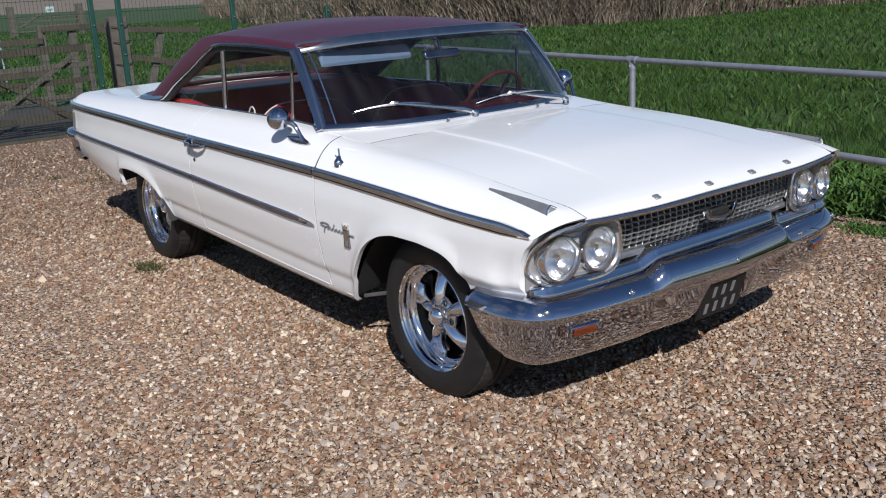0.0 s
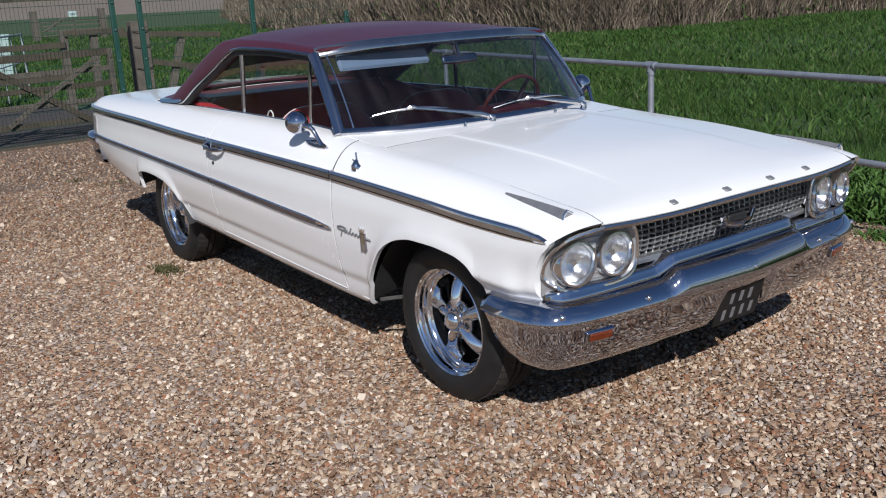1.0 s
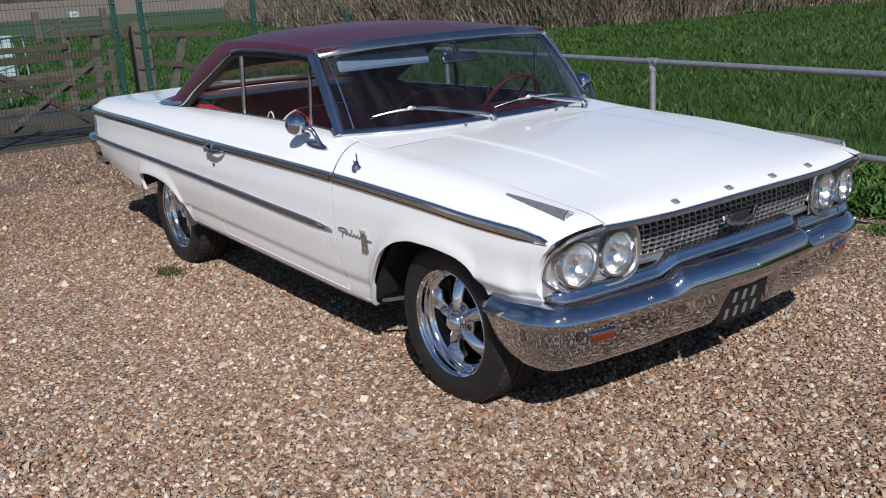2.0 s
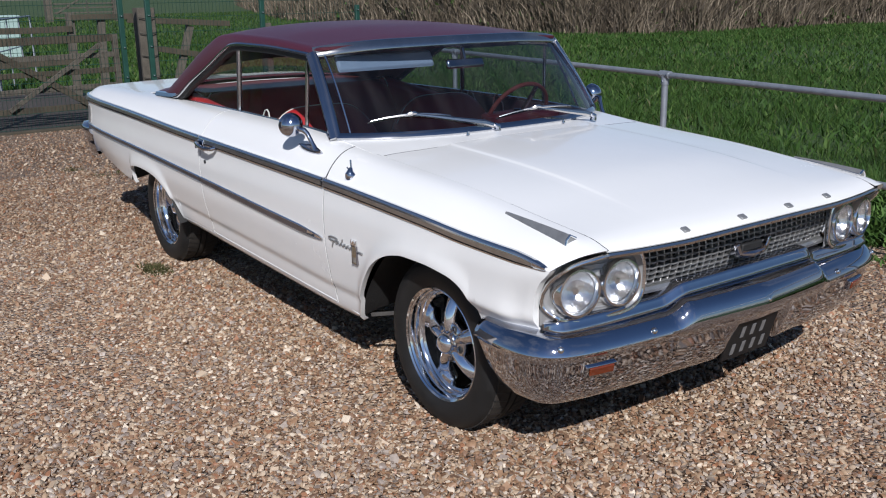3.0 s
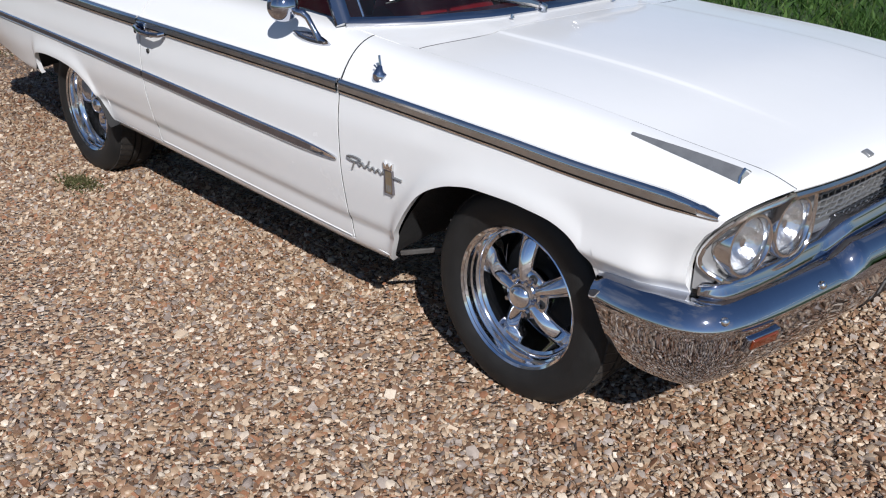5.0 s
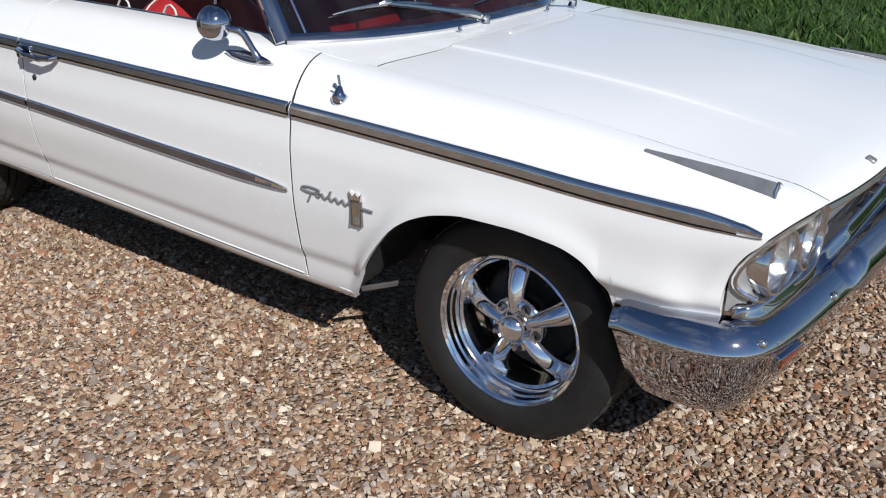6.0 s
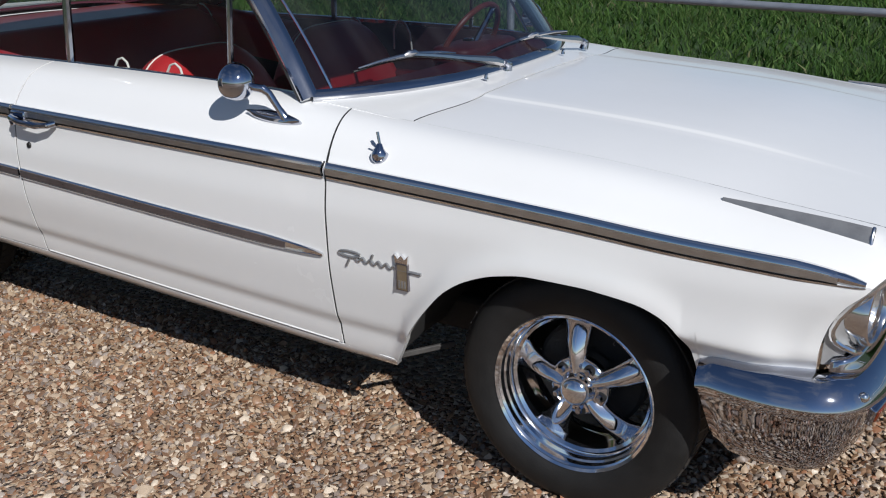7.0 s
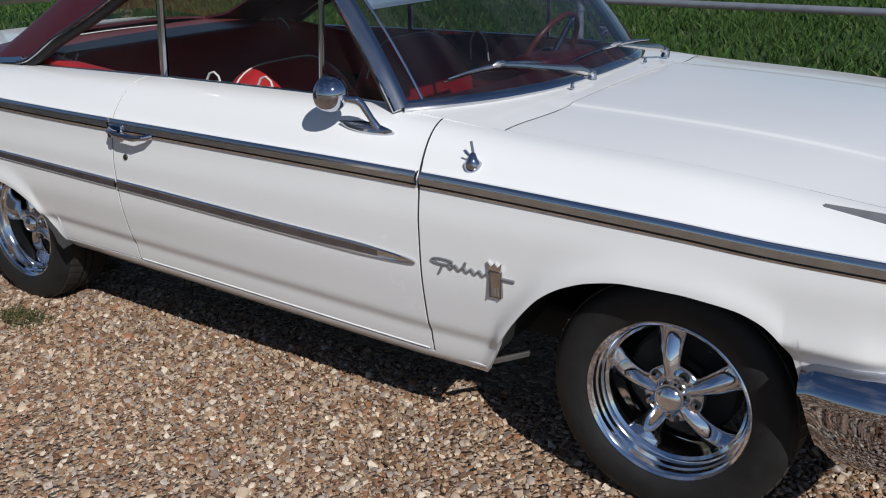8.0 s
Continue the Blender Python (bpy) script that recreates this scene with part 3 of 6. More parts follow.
part("cowl", grid(cowl_f, lin(0, 1, 8), lin(0, 1, 41)), WHITE, car, "white scuttle panel below the windscreen", solid=0.004, out=(-0.7, 0, 0.3))
for s in (-1, 1):
    part("washer_jet", tube([(-0.60, s * 0.30, 1.035), (-0.60, s * 0.30, 1.048), (-0.595, s * 0.30, 1.052)], [0.008, 0.006, 0.003], 8), CHROME, car)

part("cowl_gap", tube([(hood_f(0, v)[0] - 0.0035, hood_f(0, v)[1], hood_f(0, v)[2] - 0.002) for v in lin(0.005, 0.995, 60)], [0.0010 + 0.0018 * smooth01((abs(v - 0.5) - 0.30) / 0.06) for v in lin(0.005, 0.995, 60)], 6), GAP, car)

# boot lid and tail
part("boot_lid", grid(lambda u, v: (-4.45 + (1.01) * u, -0.785 + 1.57 * v, seam_z(-4.45 + 1.01 * u) + 0.035 * (1 - (2 * v - 1) ** 2) * (0.4 + 0.6 * u)), lin(0, 1, 20), lin(0, 1, 24)), WHITE, car, "white boot lid", solid=0.004, out=(-4, 0, 0.3))
part("tail_panel", grid(lambda u, v: (-4.455 - 0.035 * math.sin(u * 3.14), (-0.89 + 1.78 * v), 0.55 + 0.43 * u), lin(0, 1, 10), lin(0, 1, 20)), WHITE, car, "white tail panel", solid=0.005, out=(-3, 0, 0.7))
for s in (-1, 1):
    part("tail_light", revolve([(0.0, 0.035), (0.05, 0.03), (0.085, 0.012), (0.095, 0.0), (0.105, -0.01)], pose(-4.485, s * 0.70, 0.80, 0, 0, 90), 32), REDLENS, car, "round red tail light")
    part("tail_reflector", grid(lambda u, v: (-4.375 + 0.13 * u, s * (side_w(-4.375 + 0.13 * u, 0.78 + 0.12 * v) + 0.005), 0.780 + 0.115 * v), lin(0, 1, 6), lin(0, 1, 6)), GREY, car, "ribbed satin trim on the wing end", solid=0.006, out=MID)
tail_path = [(-4.285, -0.975), (-4.34, -0.985), (-4.43, -0.985), (-4.53, -0.950), (-4.575, -0.86), (-4.585, -0.70), (-4.60, -0.4), (-4.61, 0)]
tail_path += [(x, -y) for x, y in tail_path[-2::-1]]


def plan_rows(path, z, n=6):
    """A smooth path in plan, with the directions that point outward."""
    pts = [Vector((x, y, 0)) for x, y in path]
    fine = []
    for i in range(len(pts) - 1):
        p0, p1, p2, p3 = pts[max(i - 1, 0)], pts[i], pts[i + 1], pts[min(i + 2, len(pts) - 1)]
        for k in range(n):
            t = k / n
            fine.append(0.5 * ((2 * p1) + (p2 - p0) * t + (2 * p0 - 5 * p1 + 4 * p2 - p3) * t * t + (3 * p1 - p0 - 3 * p2 + p3) * t**3))
    fine.append(pts[-1])
    rows = []
    for i, p in enumerate(fine):
        d = (fine[min(i + 1, len(fine) - 1)] - fine[max(i - 1, 0)]).normalized()
        rows.append((Vector((p.x, p.y, z)), Vector((d.y, -d.x, 0)), Vector((0, 0, 1))))
    return rows


part("rear_bumper", sweep([(p, -o if o.dot(p - Vector((-3.5, 0, p.z))) < 0 else o, u) for p, o, u in plan_rows(tail_path, 0.0)],
                          [(-0.05, 0.765), (-0.018, 0.762), (0.002, 0.745), (0.008, 0.720), (0.000, 0.695), (-0.020, 0.680), (-0.024, 0.62), (-0.036, 0.555), (-0.052, 0.528), (-0.075, 0.530), (-0.06, 0.60)]), CHROME, car, "chrome rear bumper", angle=50)

# floor and hidden structure
part("underbody", joined(box(-1.75, 0, 0.36, 4.6, 1.30, 0.12), box(-1.55, 0, 0.36, 1.9, 1.80, 0.10), box(0.25, 0, 0.55, 0.62, 1.20, 0.35)), DARK, car, "black underbody", bevel=0.02)
part("engine_bay_liner", box(0.05, 0, 0.72, 1.1, 1.30, 0.30), DARK, car)
for x in (0.0, -3.023):
    part("axle", tube([(x, -0.78, 0.334), (x, 0.78, 0.334)], 0.045, 12), DARK, car)

# ---- greenhouse ----
belt_w = 0.795
head_x = curve([(0, -1.075), (0.4, -1.095), (0.65, -1.135), (0.78, -1.190)])
head_z = curve([(0, 1.432), (0.4, 1.428), (0.65, 1.415), (0.78, 1.398)])
roof_c = curve([(-1.07, 1.438), (-1.3, 1.470), (-1.7, 1.504), (-2.1, 1.511), (-2.35, 1.496), (-2.55, 1.435), (-3.0, 1.262), (-3.56, 1.065)])
roof_s = curve([(-1.07, 1.420), (-1.3, 1.434), (-1.7, 1.456), (-2.1, 1.462), (-2.30, 1.450), (-2.45, 1.402), (-3.0, 1.150), (-3.22, 1.060), (-3.6, 1.050)])
rail_z = curve([(-1.15, 1.392), (-1.4, 1.405), (-1.7, 1.414), (-1.95, 1.414), (-2.08, 1.404), (-2.18, 1.372), (-2.40, 1.275), (-2.65, 1.172), (-2.92, 1.060), (-3.24, 1.046), (-3.6, 1.040)])
rail_w = curve([(-1.15, 0.775), (-1.9, 0.775), (-2.2, 0.778), (-2.92, 0.803), (-3.24, 0.805), (-3.6, 0.78)])


def roof_f(u, v):
    """u: windscreen to boot; v: -1 to 1 across."""
    a = abs(v)
    front = -1.098 - 0.115 * a**3
    rear = -3.56 + 0.36 * a**2.5
    x = front + (rear - front) * u
    w, ze, zc = rail_w(x), rail_z(x), roof_c(x)
    zs = max(roof_s(x), ze + 0.004)
    r = 0.055
    if a < 0.72:
        k = a / 0.72
        y, z = (w - r) * k, zc - (zc - zs) * k**2.4
    else:
        k = (a - 0.72) / 0.28 * math.pi / 2
        drop = min(zs - ze, 0.07)
        y = w - r + r * math.sin(k)
        z = zs - drop * (1 - math.cos(k)) - (zs - ze - drop) * smooth01((a - 0.80) / 0.20)
    return x, math.copysign(y, v), z


def rear_pane(u, v):
    x, y, z = roof_f(u, v)
    return u > 0.75 and u < 0.955 and abs(y) < 0.60


ru = sorted(set(lin(0, 1, 61)))
rv = lin(-1, 1, 101)
roof = part("roof", grid(roof_f, ru, rv, rear_pane), WINE, car, "burgundy fastback roof", solid=0.012, out=(-2, 0, 0.4))
part("rear_window", grid(lambda u, v: (lambda p: (p[0], p[1], p[2] - 0.006))(roof_f(u, v)), [u for u in ru if 0.735 < u < 0.97], [v for v in rv if abs(roof_f(0.8, v)[1]) < 0.66], None), REARGLASS, car, "sloping rear window").visible_shadow = False
part("headlining", grid(lambda u, v: (lambda p: (p[0], p[1] * 0.96, p[2] - 0.035))(roof_f(u, v)), [u for u in ru if u < 0.75], lin(-0.9, 0.9, 31)), LINING, car, "dark headlining")

# windscreen
def screen_f(u, v):
    """u: 0 at the scuttle, 1 at the roof; v: -1 to 1 across."""
    a = abs(v)
    yb, yt = 0.812 * a, 0.765 * a
    xb, zb = base_x(yb), base_z(yb)
    xt, zt = head_x(yt), head_z(yt) - 0.010
    bow = 0.03 * math.sin(u * math.pi) * (1 - 0.75 * a**2)
    return xb + (xt - xb) * u + bow, math.copysign(yb + (yt - yb) * u, v), zb + (zt - zb) * u + bow * 0.8


pane = part("windscreen", grid(screen_f, lin(0, 1, 14), lin(-1, 1, 41)), FRONTGLASS, car, "curved windscreen with dusty streaks", out=(-2, 0, 1.0))


def frame_strip(path, width, depth, inward, face=(0.80, 0, 0.60)):
    """A rounded bright strip along a path on the windscreen's edge."""
    rows = []
    for i, p in enumerate(path):
        d = (Vector(path[min(i + 1, len(path) - 1)]) - Vector(path[max(i - 1, 0)])).normalized()
        o = Vector(face)
        o = (o - d * o.dot(d)).normalized()
        rows.append((Vector(p), o, d.cross(o) * inward))
    return sweep(rows, [(-0.01, -width / 2), (depth * 0.6, -width * 0.47), (depth * 0.9, -width * 0.38), (depth, -width * 0.1), (depth, width * 0.15), (depth * 0.85, width * 0.38), (depth * 0.5, width * 0.48), (-0.01, width / 2)])


part("windscreen_base_trim", frame_strip([screen_f(-0.008, v) for v in lin(-1, 1, 41)], 0.036, 0.014, 1), DULL, car, "bright windscreen surround")
part("windscreen_header_trim", frame_strip([screen_f(1.022, v) for v in lin(-1, 1, 41)], 0.062, 0.016, 1), STEEL, car, "bright header trim")
for s in (-1, 1):
    path = [screen_f(u, s * 1.01) for u in lin(-0.03, 1.02, 16)]
    part("windscreen_pillar", joined(frame_strip(path, 0.058, 0.016, 1, (0.66, s * 0.60, 0.45))), DULL, car, "bright windscreen pillar", solid=0)
    # Far tube is thicker and set out, standing in for the glass-edge reflection.
    part("reveal_and_edge_glint", tube([Vector(screen_f(u, s * (0.945 if s < 0 else 0.968))) + Vector((0.004, 0, 0.003)) * (1 if s < 0 else 2.5) for u in lin(0.03, 0.965, 16)], 0.0042 if s < 0 else 0.0062, 8), ALLOY, car, "thin bright screen moulding, the far one standing for glass-edge glint")
    part("quarter_light_frame", tube([(-0.985, s * (belt_w - 0.024), 1.042), (-1.09, s * (belt_w - 0.030), 1.21), (-1.215, s * (belt_w - 0.036), 1.385)], 0.006, 8), DULL, car, "slim bright quarter-light frame")
    part("quarter_light_hinge", tube([(-1.075, s * (belt_w - 0.024), 1.195), (-1.090, s * (belt_w - 0.024), 1.220)], 0.008, 8), BRIGHT, car)
    part("pillar_core", tube([(p[0] - 0.02, p[1], p[2] - 0.004) for p in path], 0.020, 8), GAP, car)
    # drip rail
    rows = []
    rx = lin(-1.185, -2.93, 60)
    for x in rx:
        rows.append(((x, s * (rail_w(x) + 0.004), rail_z(x) - 0.004), (0, s, 0), (0, 0, 1)))
    part("drip_rail", sweep(rows, [(-0.014, 0.012), (0.008, 0.013), (0.015, 0.006), (0.015, -0.003), (0.006, -0.008), (-0.014, -0.008)]), DULL, car, "bright drip rail over the side windows")
    part("window_seal", sweep([(p, o, u) for p, o, u in rows], [(-0.03, -0.006), (0.001, -0.007), (0.001, -0.030), (-0.03, -0.032)]), GAP, car, "black rubber window seal")
    # bright foot of the roof pillar
    part("pillar_foot", sweep([((x, s * (rail_w(x) + 0.004), rail_z(x) + 0.006), (0, s, 0), (0, 0, 1)) for x in lin(-2.90, -3.25, 10)], [(-0.02, 0.018), (0.006, 0.014), (0.014, -0.008), (-0.02, -0.012)]), DULL, car, "bright trim at the foot of the roof pillar")

    # side glass
    for name, a, b in (("quarter_light", -1.255, -1.00), ("side_window", -2.02, -1.265), ("rear_side_window", -2.93, -2.045)):
        hi_f = (lambda x: min(rail_z(x) - 0.016, 1.035 + (-(x) - 0.945) / 0.27 * 0.37)) if name == "quarter_light" else (lambda x: rail_z(x) - 0.016)
        g = part(name, grid(lambda u, v: (a + (b - a) * u, s * (belt_w - 0.022 - 0.014 * v), 1.035 + max(hi_f(a + (b - a) * u) - 1.035, 0.005) * v), lin(0, 1, 14), lin(0, 1, 5)), SIDEGLASS, car, "clear side glass", out=MID)
        g.visible_shadow = False
    for x, r in ((-1.258, 0.010), (-2.035, 0.015)):
        part("window_post", tube([(x - 0.012, s * (belt_w - 0.020), 1.03), (x + 0.006, s * (belt_w - 0.034), rail_z(x) - 0.014)], r, 8), DULL, car, "bright window post")
    part("window_top_channel", tube([(x, s * (belt_w - 0.034), rail_z(x) - 0.020) for x in lin(-1.26, -2.04, 20)], 0.007, 6), DULL, car, "bright window frame")
    part("belt_seal", sweep([((x, s * 0.79, seam_z(x) - 0.004), (0, s, 0), (0, 0, 1)) for x in lin(-0.98, -2.93, 30)], [(-0.022, -0.02), (-0.022, 0.006), (-0.004, 0.008), (0.003, 0.0), (0.0, -0.02)]), STEEL, car, "thin bright belt moulding")

    # shoulder moulding in three lengths
    for x0, x1, tip in ((0.678, -0.724, True), (-0.740, -2.108, False), (-2.122, -4.455, False)):
        xs = lin(x0, x0 - 0.14, 16)[:-1] + lin(x0 - 0.14, x1, 40)
        rows_t, rows_i = [], []
        for x in xs:
            k = min(1.0, math.sqrt(max(0.682 - x, 0) / 0.15)) if tip else 1.0
            k = 0.16 + 0.84 * k
            p = Vector((x, s * (trim_w(x) - 0.002), trim_z(x)))
            rows_t.append((p, Vector((0, s, 0.25)), Vector((0, 0, k))))
            if x < 0.63:
                rows_i.append((p + Vector((0, s * 0.0, 0)), Vector((0, s, 0)), Vector((0, 0, k))))
        t = part("shoulder_trim", sweep(rows_t, [(-0.010, 0.027), (0.004, 0.025), (0.011, 0.017), (0.014, 0.007), (0.012, -0.006), (0.006, -0.010), (0.006, -0.014), (0.011, -0.017), (0.010, -0.022), (-0.010, -0.025)]), BRIGHT, car, "chrome shoulder moulding")
        part("trim_insert", sweep(rows_i, [(0.0, -0.0100), (0.0092, -0.0105), (0.0092, -0.0148), (0.0, -0.015)]), GAP, t)
        part("trim_band", sweep(rows_i, [(0.005, 0.011), (0.0146, 0.010), (0.0146, -0.0070), (0.005, -0.0085)]), SATIN, t)
    low_z = curve([(-0.738, 0.627), (-1.33, 0.649), (-2.0, 0.678), (-2.85, 0.709), (-4.1, 0.745), (-4.47, 0.760)])
    for x0, x1, tip in ((-0.748, -2.108, True), (-2.122, -4.40, False)):
        rows_t = []
        for x in lin(x0, x0 - 0.2, 14)[:-1] + lin(x0 - 0.2, x1, 34):
            k = (0.10 + 0.98 * math.sqrt(min(1.0, max(-0.746 - x, 0) / 0.22))) if tip else 1.0
            rows_t.append((Vector((x, s * (side_w(x, low_z(x)) - 0.002), low_z(x))), Vector((0, s, 0)), Vector((0, 0, k))))
        t = part("side_spear", sweep(rows_t, [(-0.008, 0.020), (0.007, 0.018), (0.0105, 0.013), (0.009, 0.010), (0.009, -0.010), (0.0105, -0.013), (0.007, -0.017), (-0.008, -0.020)]), BRIGHT, car, "chrome side spear tapering to a point")
        part("spear_insert", sweep([(p, o, u) for p, o, u in rows_t[9:]] if tip else rows_t, [(0.0, 0.0105), (0.0104, 0.0100), (0.0104, -0.0100), (0.0, -0.0105)]), ARGENT, t)

    # door handle and lock
    hx, hz = -1.992, trim_z(-1.992) - 0.010
    h = part("door_handle", tube([(hx - 0.105, s * 1.000, hz + 0.002), (hx - 0.09, s * 1.022, hz), (hx - 0.03, s * 1.034, hz - 0.008), (hx + 0.05, s * 1.034, hz - 0.012), (hx + 0.10, s * 1.020, hz - 0.008), (hx + 0.112, s * 1.000, hz - 0.004)], [0.012, 0.014, 0.012, 0.011, 0.010, 0.010], 10), CHROME, door, "chrome grab handle")
    part("handle_plate", box(hx - 0.075, s * 1.004, hz, 0.075, 0.014, 0.045), CHROME, h, bevel=0.005)
    part("push_button", revolve([(0.0, 0.020), (0.011, 0.018), (0.013, 0.0)], pose(hx - 0.075, s * 1.018, hz - 0.012, 0, 0, 0 if s > 0 else 180), 16), CHROME, h)
    part("key_lock", revolve([(0.0, 0.006), (0.009, 0.006), (0.012, 0.0)], pose(-2.042, s * (side_w(-2.042, 0.79) - 0.001), 0.792, 0, 0, 0 if s > 0 else 180), 16), GAP, door)

    # door mirror on its arm
    my = s * 0.962
    mir = part("door_mirror", revolve([(0.0, -0.058), (0.010, -0.0575), (0.022, -0.054), (0.034, -0.0465), (0.044, -0.036), (0.052, -0.021), (0.0562, -0.003), (0.0565, 0.008), (0.054, 0.015), (0.047, 0.017)], pose(-1.070, my, 1.092, 6, 0, 90 + 6 * s), 40), CHROME, car, "round chrome door mirror")
    part("mirror_glass", revolve([(0.0, 0.013), (0.048, 0.013)], pose(-1.070, my, 1.092, 6, 0, 90 + 6 * s), 32), ALLOY, mir)
    part("mirror_arm", tube([(-1.040, my - s * 0.010, 1.080), (-1.010, my - s * 0.014, 1.078), (-0.985, my - s * 0.020, 1.076), (-0.972, s * 0.932, 1.062), (-0.948, s * 0.922, 1.020), (-0.925, s * 0.916, 0.985)], [0.011, 0.012, 0.013, 0.011, 0.010, 0.014], 12), CHROME, mir)
    foot_rows = []
    for x in lin(-1.072, -0.872, 16):
        k = math.sin(math.pi * (x + 1.075) / 0.206) ** 0.6
        y, z = 0.915, shoulder(x, (0.915 - 0.79) / (trim_w(x) - 0.79))[1]
        foot_rows.append((Vector((x, s * y, z + 0.005)), Vector((0, s * 0.72 * k, -0.69 * k)), Vector((0, s * 0.69, 0.72))))
    part("mirror_foot", sweep(foot_rows, [(-0.020, -0.006), (-0.018, 0.006), (-0.010, 0.012), (0.0, 0.014), (0.010, 0.012), (0.018, 0.006), (0.020, -0.006)]), CHROME, mir)

    # wing-top ornament
    orn = []
    for t in lin(0, 1, 14):
        x = 0.335 + 0.330 * t
        w = 0.855 + 0.008 * t
        z = shoulder(x, (w - 0.79) / (trim_w(x) - 0.79))[1]
        orn.append((Vector((x, s * w, z - 0.004)), Vector((0, s * 0.85, -0.5)) * (0.24 + 0.76 * t), Vector((0, s * 0.45, 0.9)) * (0.30 + 0.70 * t)))
    part("wing_ornament", sweep(orn, [(-0.036, -0.008), (-0.030, 0.016), (-0.016, 0.032), (0.002, 0.028), (0.030, 0.006), (0.038, -0.012)]), CAST, car, "bright gun-sight wing ornament")
    for a, b, rr in ((-0.034, 0.004, 0.0028), (0.037, -0.010, 0.0030)):
        part("ornament_edge", tube([p + o * a + u * b for p, o, u in orn], rr, 6), BRIGHT, car)
    part("ornament_cap", tube([orn[-1][0] + orn[-1][1] * a + orn[-1][2] * b for a, b in ((-0.034, 0.006), (-0.016, 0.031), (0.004, 0.026), (0.037, -0.010))], 0.0042, 8), BRIGHT, car)

# aerial stub on the right wing
ax, ay = -0.575, -0.945
az = shoulder(ax, (0.945 - 0.79) / (trim_w(ax) - 0.79))[1]
up = Vector((0.05, -0.55, 0.83)).normalized()
b0 = Vector((ax, ay, az)) - up * 0.004
aer = part("aerial_base", tube([b0, b0 + up * 0.007, b0 + up * 0.012 + Vector((0, 0, 0.003)), b0 + Vector((0.0, -0.004, 0.024)), b0 + Vector((-0.002, 0.001, 0.036))], [0.026, 0.026, 0.021, 0.013, 0.007], 18), CHROME, car, "chrome aerial base with a broken stub")
part("aerial_stub", tube([b0 + Vector((-0.002, 0.002, 0.034)), b0 + Vector((-0.010, 0.004, 0.068))], 0.0042, 8), DULL, aer)
part("aerial_pin", tube([b0 + Vector((-0.008, -0.004, 0.024)), b0 + Vector((-0.024, -0.006, 0.036))], 0.003, 6), DULL, aer)

# ---- front end ----
def nose(y, back=0.0):
    return nose_x(min(abs(y), 0.79)) - 0.11 - back - 0.5 * max(abs(y) - 0.79, 0)


# A black sheet gives the space behind the grille its shade by colour.
part("grille_backing", grid(lambda u, v: (nose(-0.90 + 1.80 * u) - 0.075, -0.90 + 1.80 * u, 0.585 + 0.27 * v), lin(0, 1, 30), lin(0, 1, 6)), DARK, car, "black sheet standing in for the shaded space behind the grille", solid=0.01)
grille = part("grille", sweep([((nose(y, 0.01), y, 0.655), (1, 0, 0), (0, 0, 1)) for y in lin(-0.578, 0.578, 30)], [(-0.02, -0.012), (0.012, -0.012), (0.016, 0.0), (0.010, 0.010), (-0.02, 0.012)]), GRILLE, car, "bright egg-crate grille of fine bars")


def grille_x(y, z):
    return nose(y, 0.030) + 0.028 * math.sin(math.pi * (z - 0.64) / 0.22)


for i in range(9):
    z = 0.670 + 0.0205 * i
    part("grille_bar", sweep([((grille_x(y, z), y, z + 0.0016 * math.sin(y * 120)), (1, 0, 0), (0, 0, 1)) for y in lin(-0.578, 0.578, 90)], [(-0.012, -0.0026), (0.005, -0.0030), (0.008, 0.0), (0.005, 0.0030), (-0.012, 0.0026)]), GRILLE, grille)
for i in range(33):
    y = -0.568 + 0.0355 * i
    part("grille_bar", sweep([((grille_x(y, z) - 0.003, y, z), (1, 0, 0), (0, 1, 0)) for z in lin(0.655, 0.852, 9)], [(-0.010, -0.0020), (0.005, -0.0022), (0.007, 0.0), (0.005, 0.0022), (-0.010, 0.0020)]), GRILLE, grille)
emblem = part("grille_emblem", sweep([((nose(0) + 0.040 + 0.012 * (1 - (y / 0.085) ** 2), y, 0.716 + 0.010 * (y / 0.085) ** 2), (1, 0, 0), (0, 0, 1)) for y in lin(-0.085, 0.085, 15)],
                                      [(-0.03, -0.012), (0.004, -0.012), (0.012, -0.004), (0.012, 0.004), (0.004, 0.012), (-0.03, 0.012)]), CHROME, car, "chrome grille emblem with two raised wings")
for q in (-1, 1):
    part("emblem_wing", bar((nose(0) + 0.042, q * 0.076, 0.722), (nose(0) + 0.042, q * 0.098, 0.764), 0.018, 0.020, (1, 0, 0)), CHROME, emblem, bevel=0.004)
part("emblem_shield", box(nose(0) + 0.034, 0, 0.741, 0.02, 0.120, 0.030), GAP, emblem, bevel=0.006)


def lamp_x(y):
    return 0.704 - 0.027 * smooth01((y - 0.58) / 0.25) - 0.018 * smooth01((y - 0.83) / 0.09) - 0.050 * smooth01((y - 0.912) / 0.034)


